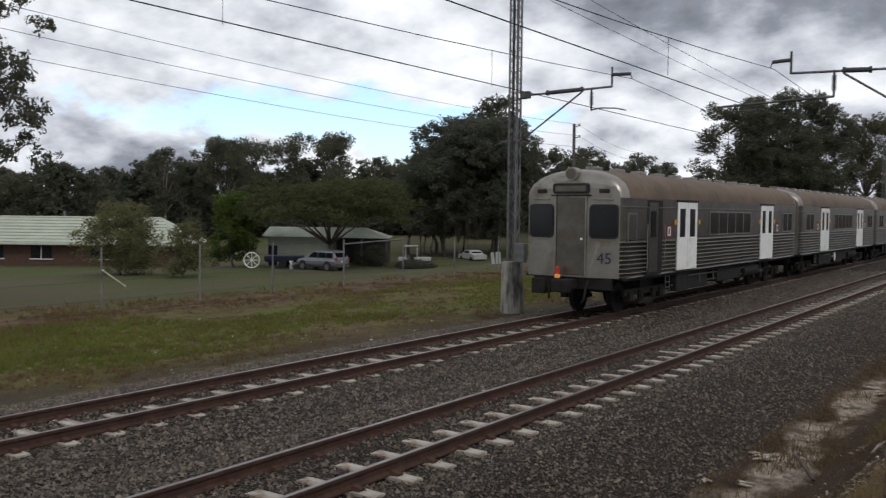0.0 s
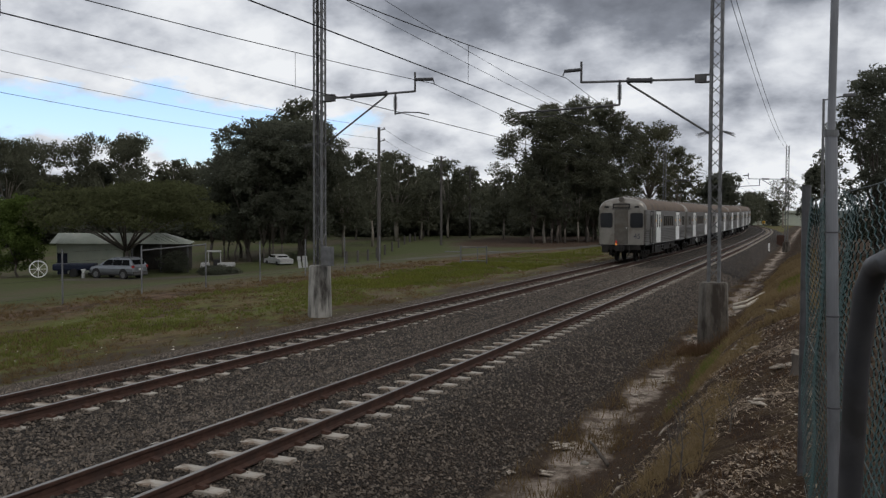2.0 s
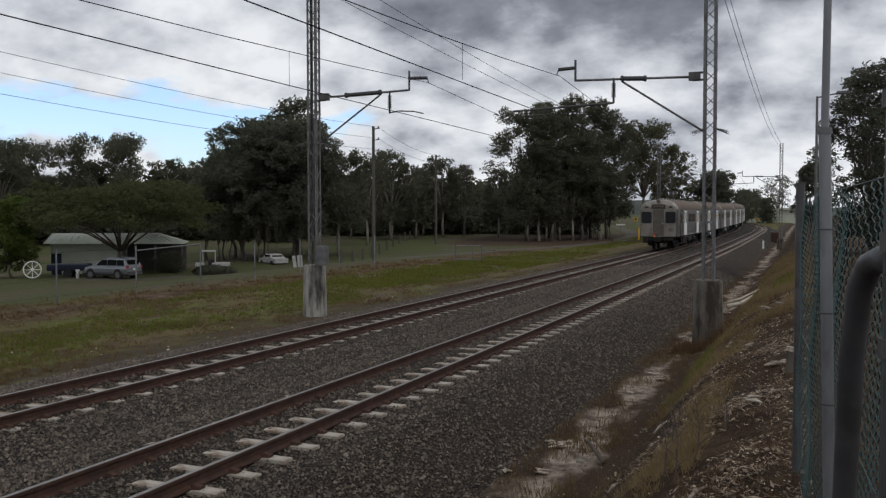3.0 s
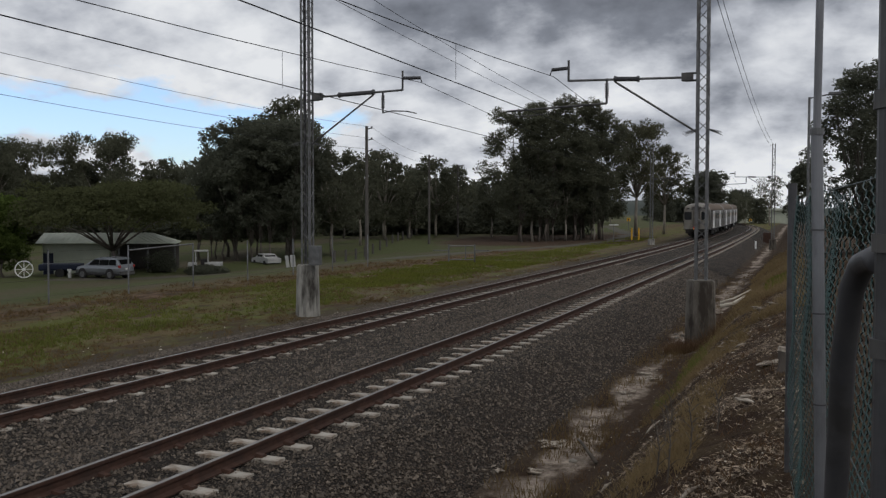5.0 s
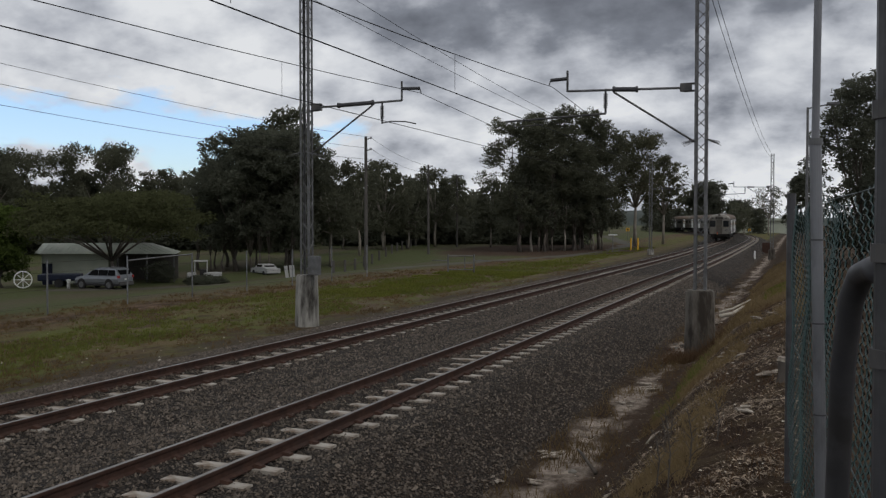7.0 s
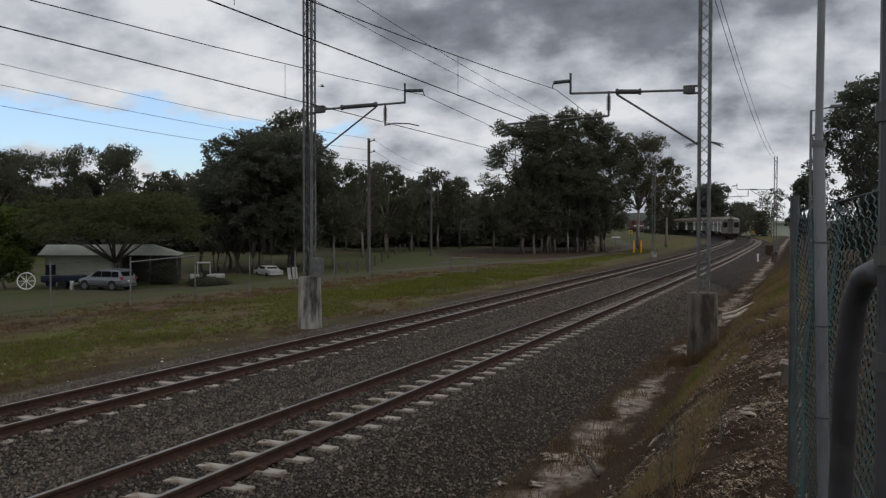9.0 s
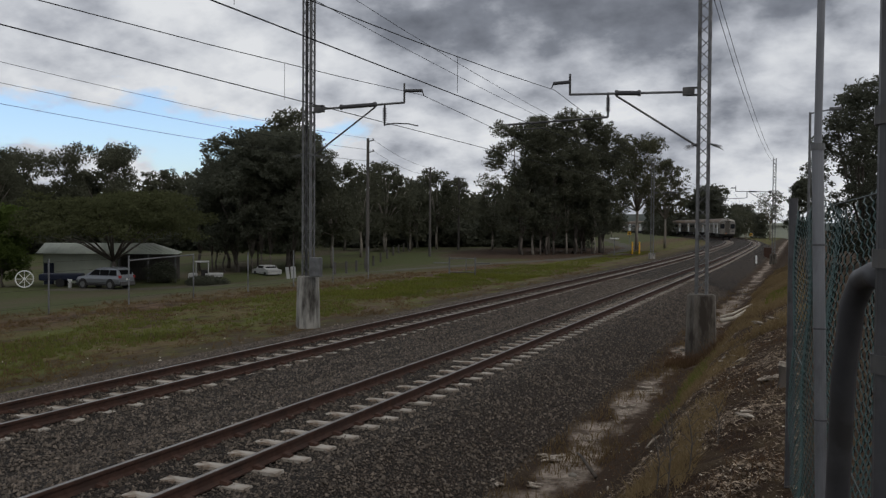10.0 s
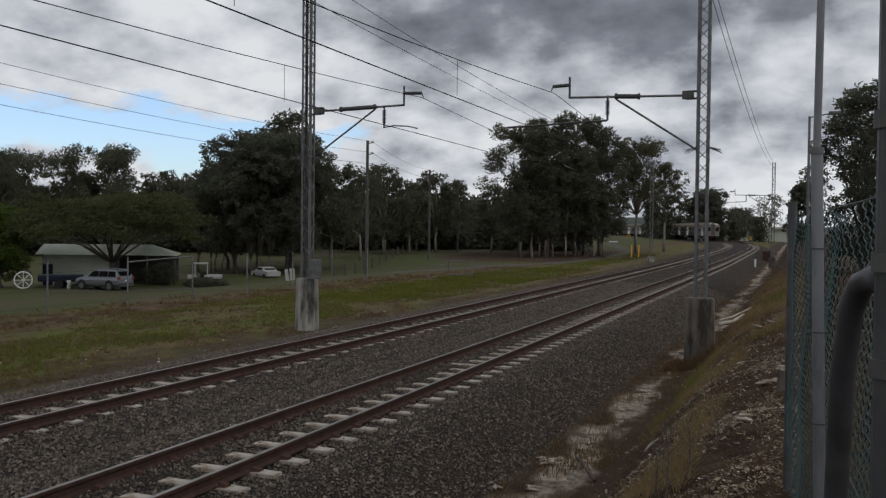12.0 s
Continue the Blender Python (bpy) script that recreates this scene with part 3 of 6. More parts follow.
def lattice_mast(name, x, y, side, base_w, base_top, base_bottom, label, tall=11.0):
    """A lattice mast on a concrete block, with its cantilever arm. side: the way to the track, +1 right or -1 left."""
    z = rise(y)
    t = thing(name, Matrix.Translation((x, y, z)), label, "mast", "masts of the overhead line")
    bm = bmesh.new()
    w0, w1 = base_w / 2, base_w / 2 * 0.9
    r = bmesh.ops.create_cone(bm, cap_ends=True, segments=8, radius1=w0 * 1.08, radius2=w1 * 1.06, depth=base_top - base_bottom)
    bmesh.ops.transform(bm, matrix=Matrix.Translation((0, 0, (base_top + base_bottom) / 2)) @ pose(0, 0, 0, 0, 0, 22.5), verts=r["verts"])
    bmesh.ops.bevel(bm, geom=[e for e in bm.edges if abs(e.verts[0].co.z - e.verts[1].co.z) < 0.01 and e.verts[0].co.z > 0], offset=0.03, segments=2, affect="EDGES")
    part("footing", bm, M["concrete"] if side > 0 else M["darkconcrete"], t, "stained octagonal concrete footing")
    gx, gy, top = 0.16, 0.13, tall
    for sx in (-1, 1):
        for sy in (-1, 1):
            bm = bmesh.new()
            cx, cy = sx * gx, sy * gy
            box(bm, min(cx, cx - sx * 0.065), max(cx, cx - sx * 0.065), cy - 0.006, cy + 0.006, base_top, top)
            box(bm, cx - 0.006, cx + 0.006, min(cy, cy - sy * 0.065), max(cy, cy - sy * 0.065), base_top, top)
            part("leg", bm, M["galv"], t)
    bm = bmesh.new()
    zz, up_, k = base_top + 0.1, 0.32, 0
    while zz + up_ < top:
        for sy in (-1, 1):
            a, b = (-gx, gx) if (k + (sy > 0)) % 2 else (gx, -gx)
            tube(bm, (a, sy * gy, zz), (b, sy * gy, zz + up_), 0.012, seg=5)
        for sx in (-1, 1):
            a, b = (-gy, gy) if (k + (sx > 0)) % 2 else (gy, -gy)
            tube(bm, (sx * gx, a, zz), (sx * gx, b, zz + up_), 0.012, seg=5)
        zz += up_
        k += 1
    part("lacing", bm, M["galv"], t, "crossed lacing bars")
    # anti-climbing spikes
    for sgn in (-1, 1):
        bm = bmesh.new()
        for i in range(9):
            yy = -0.2 + 0.05 * i
            tube(bm, (sgn * 0.12, yy, 4.95), (sgn * 0.48, yy * 2.0, 4.80 + 0.06 * (i % 2)), 0.008, 0.003, seg=4)
        part("climbing_guard", bm, M["galv"], t)
    # the arm: where its pieces sit along it, from the mast
    za, d = 6.36, side
    ins0, ins1, hang, post_x, tip, reg = (1.15, 2.30, 2.62, 3.27, 3.85, 3.85) if side > 0 else (1.70, 2.32, 2.55, 3.62, 4.10, 5.40)
    bm = bmesh.new()
    tube(bm, (d * 0.16, -0.02, za + 0.07), (d * 0.45, -0.02, za + 0.07), 0.03)
    tube(bm, (d * 0.16, -0.02, za - 0.12), (d * 0.45, -0.02, za - 0.12), 0.03)
    box(bm, min(d * 0.25, d * 0.55), max(d * 0.25, d * 0.55), -0.09, 0.05, za - 0.13, za + 0.09, 0.015)
    part("bracket", bm, M["darksteel"], t)
    part("arm", tube(bmesh.new(), (d * 0.4, 0, za - 0.03), (d * post_x, 0, za + 0.05), 0.033), M["galv"], t)
    bm = bmesh.new()
    a, b = Vector((d * ins0, 0, za)), Vector((d * ins1, 0, za + 0.03))
    tube(bm, a, b, 0.065, seg=10)
    for e in (a, b):
        tube(bm, e - Vector((0.03, 0, 0)), e + Vector((0.03, 0, 0)), 0.085, seg=10)
    part("insulator", bm, M["insul"], t)
    bm = bmesh.new()
    tube(bm, (d * post_x, 0, za + 0.03), (d * post_x, 0, za + 0.62), 0.032)
    part("end_post", bm, M["darksteel"], t)
    bm = bmesh.new()
    tube(bm, (d * post_x, 0, za + 0.40), (d * tip, 0, za + 0.38), 0.05, seg=10)
    tube(bm, (d * tip, 0, za + 0.38), (d * (tip + 0.05), 0, za + 0.24), 0.015)
    part("catenary_insulator", bm, M["insul"], t)
    bm = bmesh.new()
    h = d * hang
    for i in range(8):
        disc(bm, (h, 0, za - 0.1 - i * 0.05), (0, 0, 1), 0.06, 0.022, 10)
    tube(bm, (h, 0, za + 0.06), (h, 0, za - 0.62), 0.03)
    part("hanging_insulator", bm, M["insul"], t)
    bm = bmesh.new()
    if side > 0:
        pipe(bm, [(h, 0, za - 0.6), (h + d * 0.35, -0.1, za - 0.57), (h + d * 0.9, -0.25, za - 0.62), (d * reg, -0.3, za - 0.70)], 0.02, 6)
    else:
        tube(bm, (h, 0, za - 0.62), (d * reg, -0.1, za - 0.74), 0.03)
        tube(bm, (d * (reg - 0.25), -0.1, za - 0.74), (d * (reg - 0.25), -0.1, za - 0.9), 0.016)
        tube(bm, (d * (reg - 0.25), -0.1, za - 0.9), (d * (reg - 1.1), -0.1, za - 0.86), 0.016)
    part("registration_arm", bm, M["darksteel"], t)
    part("strut", tube(bmesh.new(), (d * 0.16, 0, za - 1.48), (d * ins1, 0, za - 0.05), 0.028), M["darksteel"], t)
    return t


def wire(name, pts, r, label, sag=0.0, group="wires of the overhead line"):
    bm = bmesh.new()
    out = []
    for a, b in zip(pts, pts[1:]):
        a, b = Vector(a), Vector(b)
        for i in range(12):
            u = i / 12
            p = a.lerp(b, u)
            p.z -= 4 * sag * u * (1 - u)
            out.append(p)
    out.append(Vector(pts[-1]))
    pipe(bm, out, r, 5)
    ob = part(name, bm, M["wire"])
    return tagged(ob, label, "overhead wire", group)


FAR_MAST_Y = 96.0


def overhead():
    lattice_mast("lattice_mast", -14.4, MAST_Y, 1, 0.72, 1.12, -0.75, "grey lattice mast on a stained concrete footing beside the grass")
    lattice_mast("lattice_mast", -2.45, MAST_Y, -1, 0.80, 0.95, -0.95, "grey lattice mast on a concrete footing in the ditch")
    lattice_mast("lattice_mast", -14.5, FAR_MAST_Y, 1, 0.72, 0.1, -0.95, "distant grey lattice mast before the grove", 9.8)
    lattice_mast("lattice_mast", -2.55, FAR_MAST_Y - 1, -1, 0.72, 0.2, -0.95, "distant grey lattice mast beside the track", 9.6)
    bm = boxes((-14.15, -13.80, MAST_Y - 0.35, MAST_Y - 0.15, 1.12, 1.72), bevel=0.02)
    tagged(part("switch_box", bm, M["galv"]), "small grey switch box fixed to a mast", "box")
    spans = [-37, MAST_Y, FAR_MAST_Y, 140, 175, 210]
    for off, zc, slack in ((FAR, 6.60, 0.85), (NEAR, 6.55, 1.0)):
        pts = []
        for s in spans:
            p, _ = along(s, off)
            pts.append((p.x, p.y, p.z + zc))
        wire("catenary_wire", pts, 0.009, "dark sagging catenary wire over the track", slack)
        low = [(p[0] + (0.25 if off == FAR else -0.1), p[1], p[2] - 1.16) for p in pts]
        wire("contact_wire", low, 0.0105, "dark contact wire hung over the track", 0.02)
        bm = bmesh.new()
        for a, b in zip(pts, pts[1:]):
            for i in range(1, 8):
                u = i / 8
                x, y, z = (a[j] + (b[j] - a[j]) * u for j in range(3))
                tube(bm, (x, y, z - 4 * slack * u * (1 - u)), (x, y, z - 1.16), 0.005, seg=4)
        tagged(part("dropper_wires", bm, M["wire"]), "thin droppers between catenary and contact wire", "overhead wire", kind="stuff")
    for x, z, sag in ((-14.25, 9.75, 0.5), (-14.0, 10.4, 0.9), (-2.52, 9.7, 1.1), (-2.45, 9.95, 0.9)):
        wire("feeder_wire", [(x, -37, z), (x, MAST_Y, z), (x, FAR_MAST_Y, z - 0.5 + rise(FAR_MAST_Y)), (x - 2.5, 170, z - 0.2)], 0.010, "dark feeder wire along the masts", sag)


def power_poles():
    spots = [(-30.8, 16.0), (-31.2, 63.0), (-38.2, 92.6), (-42.3, 112.5)]
    tops = []
    for i, (x, y) in enumerate(spots):
        z0 = height(x, y)
        top = (9.8, 9.5, 9.3, 9.3)[i]
        t = thing("power_pole", Matrix.Translation((x, y, z0)), "weathered timber power pole with small side arms", "power pole", "power poles")
        h = top - z0
        part("shaft", tube(bmesh.new(), (0, 0, -0.2), (0, 0, h), 0.15, 0.11, 10), M["pole"], t)
        for k in range(3):
            bm = bmesh.new()
            zz = h - 0.25 - 0.85 * k
            tube(bm, (0, 0, zz), (0.55, -0.2, zz + 0.08), 0.04, seg=6)
            tube(bm, (0.55, -0.2, zz + 0.02), (0.55, -0.2, zz + 0.2), 0.05, seg=6)
            part("side_arm", bm, M["darksteel"], t)
        tops.append(Vector((x + 0.5, y - 0.2, top)))
    for k in range(3):
        wire("power_line", [p - Vector((0, 0, 0.1 + 0.85 * k)) for p in tops], 0.011, "thin power line between timber poles", 0.45, "power lines")


# ---------------------------------------------------------------- the train
BODY, PACE = 17.7, 18.4


def car_side(y):
    """Half width and roof scale of the body, y metres from its end."""
    k = min(max(y / 0.55, 0.0), 1.0)
    k = math.sqrt(1 - (1 - k) ** 2)
    return 1.30 + 0.12 * k, 3.66 + 0.18 * k


def car_loft(x_of, ys, name, mat, parent, label="", smooth_it=True):
    verts, faces, w = [], [], None
    for y in ys:
        half, top = car_side(min(y, BODY - y))
        prof = x_of(half, top)
        w = len(prof)
        verts += [(x, y, z) for x, z in prof]
    for j in range(len(ys) - 1):
        for i in range(w - 1):
            faces.append((j * w + i, (j + 1) * w + i, (j + 1) * w + i + 1, j * w + i + 1))
    return finish(name, verts, faces, mat, parent, label, smooth_it)


def roof_profile(half, top):
    k = top - 3.08
    up = [(1.0, 0.0), (0.975, 0.25), (0.90, 0.50), (0.75, 0.72), (0.5, 0.89), (0.25, 0.97), (0.0, 1.0)]
    right = [(half * a, 3.08 + k * b) for a, b in up]
    return right + [(-x, z) for x, z in right[-2::-1]]


def side_profile(sign):
    def prof(half, top):
        pts = [(half - 0.02, 1.03)]
        z = 1.08
        for i in range(8):
            pts += [(half - 0.055, z), (half - 0.05, z + 0.03), (half - 0.006, z + 0.048), (half + 0.004, z + 0.070), (half - 0.006, z + 0.092)]
            z += 0.1125
        pts += [(half - 0.01, 2.0), (half, 2.02), (half, 2.82), (half + 0.014, 2.83), (half + 0.014, 2.86), (half, 2.87), (half, 3.08)]
        return [(sign * x, z) for x, z in (pts if sign > 0 else pts[::-1])]
    return prof


def window(parent, sign, y0, y1, z0, z1, half=1.42, panes=1, mat_frame=None):
    """A framed side window, standing a little proud of the steel skin."""
    x0, x1 = half - 0.01, half + 0.018
    a, b = sorted((sign * x0, sign * x1))
    bm = bmesh.new()
    f = 0.045
    box(bm, a, b, y0 - f, y1 + f, z1, z1 + f)
    box(bm, a, b, y0 - f, y1 + f, z0 - f, z0)
    step = (y1 - y0) / panes
    for i in range(panes + 1):
        yy = y0 + i * step
        g = f / 2
        box(bm, a, b, yy - g - (g if i == 0 else 0), yy + g + (g if i == panes else 0), z0, z1)
    fr = part("window_frame", bm, mat_frame or M["steelend"], parent)
    for i in range(panes):
        bm = boxes((*sorted((sign * (half - 0.005), sign * (half + 0.006))), y0 + i * step + 0.02, y0 + (i + 1) * step - 0.02, z0, z1))
        part("pane", bm, M["glass"], fr)


def sliding_doors(parent, sign, y0, y1, half=1.42):
    mid = (y0 + y1) / 2
    for a, b in ((y0, mid - 0.012), (mid + 0.012, y1)):
        bm = bmesh.new()
        xs = sorted((sign * (half - 0.03), sign * (half + 0.022)))
        w0, w1, z0, z1 = a + 0.17, b - 0.17, 2.02, 2.84
        box(bm, *xs, a, w0, 1.08, 3.02, 0.008)
        box(bm, *xs, w1, b, 1.08, 3.02, 0.008)
        box(bm, *xs, w0, w1, 1.08, z0, 0.004)
        box(bm, *xs, w0, w1, z1, 3.02, 0.004)
        leaf = part("door", bm, M["white"], parent, "white sliding door leaf")
        part("pane", boxes((*sorted((sign * (half - 0.01), sign * (half + 0.006))), w0, w1, z0, z1)), M["glass"], leaf)
    for yy in (y0 - 0.18, y1 + 0.18):
        part("door_lamp", boxes((*sorted((sign * half, sign * (half + 0.035))), yy - 0.06, yy + 0.06, 2.38, 2.52), bevel=0.01), M["yellow"], parent, "small amber door lamp")
    part("door_track", boxes((*sorted((sign * (half - 0.005), sign * (half + 0.03))), y0 - 0.08, y1 + 0.08, 3.03, 3.09)), M["under"], parent)


def badge(parent, sign, y, half=1.42):
    a = sorted((sign * (half - 0.002), sign * (half + 0.006)))
    plate = part("badge", boxes((*a, y - 0.22, y + 0.22, 2.0, 2.42)), M["maroon"], parent, "maroon square badge")
    b = sorted((sign * (half + 0.004), sign * (half + 0.011)))
    part("badge_mark", boxes((*b, y - 0.12, y - 0.06, 2.08, 2.32), (*b, y + 0.06, y + 0.12, 2.10, 2.32), (*b, y - 0.12, y + 0.12, 2.28, 2.33), (*b, y - 0.12, y + 0.12, 2.07, 2.12)), M["white"], plate)


def bogie(parent, y):
    bm = bmesh.new()
    for s in (-1, 1):
        box(bm, s * 0.92 - 0.05, s * 0.92 + 0.05, y - 1.5, y + 1.5, 0.48, 0.66, 0.02)
        for e in (-1, 1):
            box(bm, s * 0.92 - 0.11, s * 0.92 + 0.11, y + e * 1.1 - 0.14, y + e * 1.1 + 0.14, 0.33, 0.60, 0.02)
            tube(bm, (s * 1.0, y + e * 0.45, 0.32), (s * 1.0, y + e * 0.45, 0.6), 0.09, seg=8)
        box(bm, s * 0.95 - 0.06, s * 0.95 + 0.06, y - 0.55, y + 0.55, 0.22, 0.36, 0.02)
    box(bm, -0.9, 0.9, y - 0.25, y + 0.25, 0.45, 0.85)
    b = part("bogie", bm, M["under"], parent)
    for e in (-1, 1):
        for s in (-1, 1):
            w = bmesh.new()
            disc(w, (s * 0.57, y + e * 1.1, 0.42), (1, 0, 0), 0.42, 0.12, 24)
            disc(w, (s * 0.50, y + e * 1.1, 0.42), (1, 0, 0), 0.455, 0.025, 24)
            disc(w, (s * 0.64, y + e * 1.1, 0.42), (1, 0, 0), 0.12, 0.16, 12)
            part("wheel", w, M["under"], b)


def number_plate_text(parent, text, x, y, z, size):
    cu = bpy.data.curves.new("number", "FONT")
    cu.body, cu.size, cu.extrude, cu.align_x = text, size, 0.004, "CENTER"
    ob = bpy.data.objects.new("number", cu)
    scene.collection.objects.link(ob)
    bpy.context.view_layer.update()
    me = bpy.data.meshes.new_from_object(ob.evaluated_get(bpy.context.evaluated_depsgraph_get()))
    bpy.data.objects.remove(ob)
    me.materials.clear()
    me.materials.append(M["navy"])
    out = new("fleet_number", me)
    out.parent = parent
    out.matrix_basis = pose(x, y, z, 90, 0, 8)
    return out


def railcar(tail, label):
    t = thing("railway_carriage", Matrix(), label, "train carriage", "carriages of the train")
    ys = [0, 0.04, 0.1, 0.2, 0.35, 0.55] + [1.0 + i * 0.98 for i in range(17)] + [BODY - v for v in (0.55, 0.35, 0.2, 0.1, 0.04, 0)]
    for s in (-1, 1):
        car_loft(side_profile(s), ys, "side", M["steel"], t, "fluted stainless steel side", False)
    car_loft(roof_profile, ys[4:-4], "roof", M["rooftop"], t, "grimy brown rounded roof")
    for e in (0, 1):
        yy = [(BODY - v if e else v) for v in ys[:5]]
        if e:
            yy = yy[::-1]
        car_loft(roof_profile, yy, "roof_end", M["steelend"], t, "pale steel roof end")
    part("floor", boxes((-1.38, 1.38, 0.02, BODY - 0.02, 1.0, 1.06)), M["under"], t)
    for i in range(11):
        y = 1.2 + i * 1.53
        part("roof_vent", boxes((-0.16, 0.16, y - 0.22, y + 0.22, 3.80, 3.93), bevel=0.03), M["steelend"], t)
    # ends
    for e in (0, 1):
        half, top = car_side(0)
        y = BODY if e else 0.0
        prof = [(half, 1.03)] + roof_profile(half, top) + [(-half, 1.03)]
        k = -1 if e else 1
        bm = bmesh.new()
        rim = [bm.verts.new((x, y, z)) for x, z in prof]
        # the middle of the end stands a little forward
        mids = [bm.verts.new((x, y - k * 0.12, z)) for x, z in ((0.45, 1.03), (0.45, 3.30), (0.36, 3.48), (0.0, 3.56), (-0.36, 3.48), (-0.45, 3.30), (-0.45, 1.03))]
        r = rim
        right = [r[0], r[1], r[2], r[3], mids[1], mids[0]]
        bm.faces.new(right)
        bm.faces.new([r[3], r[4], mids[2], mids[1]])
        bm.faces.new([r[4], r[5], r[6], mids[3], mids[2]])
        bm.faces.new([r[6], r[7], r[8], r[9], mids[4], mids[3]])
        bm.faces.new([r[9], r[10], mids[5], mids[4]])
        bm.faces.new(r[10:] + [mids[6], mids[5]])
        bm.faces.new(mids)
        part("end_wall", bm, M["steelend"], t, "plain brushed steel end wall")
    return t


def dress(t, tail):
    for s in (-1, 1):
        sliding_doors(t, s, 3.75, 5.4)
        sliding_doors(t, s, 12.3, 13.95)
        window(t, s, 6.6, 11.0, 2.08, 2.74, panes=5)
        window(t, s, 15.4, 16.8, 2.08, 2.74, panes=2)
        badge(t, s, 14.6)
        if tail:
            window(t, s, 0.28, 0.78, 1.98, 2.66, half=1.405)
            x = sorted((s * 1.40, s * 1.428))
            # flat black panel: the recess's shade as colour, without a hollow
            bm = boxes((*x, 1.5, 2.6, 1.06, 3.05), bevel=0.01)
            d = part("crew_door", bm, M["under"], t, "crew door, its recess's shade drawn as a flat dark panel")
            bm = boxes((*sorted((s * 1.41, s * 1.435)), 1.62, 2.25, 1.12, 2.98), bevel=0.01)
            part("leaf", bm, M["steel"], d)
            part("pane", boxes((*sorted((s * 1.43, s * 1.44)), 1.72, 2.1, 2.05, 2.75)), M["glass"], d)
            bm = bmesh.new()
            for yy in (1.42, 2.68):
                tube(bm, (s * 1.47, yy, 1.2), (s * 1.47, yy, 2.4), 0.018, seg=6)
            part("handrail", bm, M["steelend"], t)
            badge(t, s, 3.1)
        else:
            window(t, s, 0.9, 2.3, 2.08, 2.74, panes=2)
            badge(t, s, 3.1)
    bogie(t, 2.6)
    bogie(t, BODY - 2.6)
    bm = bmesh.new()
    box(bm, -1.2, 1.2, 4.9, 7.2, 0.42, 1.0, 0.05)
    box(bm, -1.25, -0.2, 7.8, 9.6, 0.5, 1.0, 0.05)
    box(bm, 0.3, 1.25, 8.0, 10.6, 0.5, 1.0, 0.05)
    box(bm, -0.9, 0.9, 11.2, 12.6, 0.55, 1.0, 0.05)
    tube(bm, (1.1, 10.9, 0.7), (1.1, 12.6, 0.7), 0.22, seg=12)
    for s in (-1, 1):
        box(bm, s * 1.25 - 0.03, s * 1.25 + 0.03, 0.3, BODY - 0.3, 0.93, 1.02)
    part("underframe_equipment", bm, M["under"], t)
    part("step_board", boxes((1.05, 1.3, 4.1, 5.0, 0.45, 1.0)), M["under"], t)
    for s in (-1, 1):
        bm = bmesh.new()
        for yy in (3.3, 3.62):
            tube(bm, (s * 1.27, yy, 0.42), (s * 1.27, yy, 1.02), 0.016, seg=6)
        for i in range(4):
            tube(bm, (s * 1.27, 3.3, 0.46 + 0.15 * i), (s * 1.27, 3.62, 0.46 + 0.15 * i), 0.014, seg=6)
        part("step_ladder", bm, M["darksteel"], t)
        bm = bmesh.new()
        tube(bm, (s * 1.18, 4.0, 0.62), (s * 1.18, 13.6, 0.62), 0.02, seg=6)
        tube(bm, (s * 1.22, 5.2, 0.84), (s * 1.22, 12.8, 0.84), 0.028, seg=6)
        for i in range(7):
            box(bm, s * 1.2 - 0.02, s * 1.2 + 0.02, 5.0 + 1.35 * i, 5.06 + 1.35 * i, 0.58, 1.0)
        part("brake_pipe", bm, M["darksteel"], t)
        # white ring added for a bright reflection off an axle box
        bm = bmesh.new()
        pipe(bm, [(s * 1.28, 7.6 + 0.17 * math.cos(a), 0.72 + 0.2 * math.sin(a)) for a in np.linspace(0, 2 * math.pi, 15)], 0.022, 6)
        tube(bm, (s * 1.28, 7.6, 0.54), (s * 1.28, 7.6, 0.90), 0.018, seg=6)
        tube(bm, (s * 1.12, 7.6, 0.72), (s * 1.28, 7.6, 0.72), 0.03, seg=6)
        if not tail:
            part("brake_wheel", bm, M["white"], t, "white ring painted for an axle box's bright reflection")


def rounded(w, h, r, y0, y1, cz, m):
    """A plate with rounded corners in the x-z plane, from y0 to y1."""
    bm = bmesh.new()
    pts = []
    for cx, cy, a0 in ((w / 2 - r, h / 2 - r, 0), (-w / 2 + r, h / 2 - r, 90), (-w / 2 + r, -h / 2 + r, 180), (w / 2 - r, -h / 2 + r, 270)):
        for i in range(5):
            a = radians(a0 + 22.5 * i)
            pts.append((cx + r * math.cos(a), cy + r * math.sin(a)))
    rows = [[bm.verts.new(m @ Vector((x, y, cz + z))) for x, z in pts] for y in (y0, y1)]
    k = len(pts)
    for i in range(k):
        bm.faces.new((rows[0][i], rows[0][(i + 1) % k], rows[1][(i + 1) % k], rows[1][i]))
    bm.faces.new(rows[0])
    bm.faces.new(rows[1][::-1])
    return bm


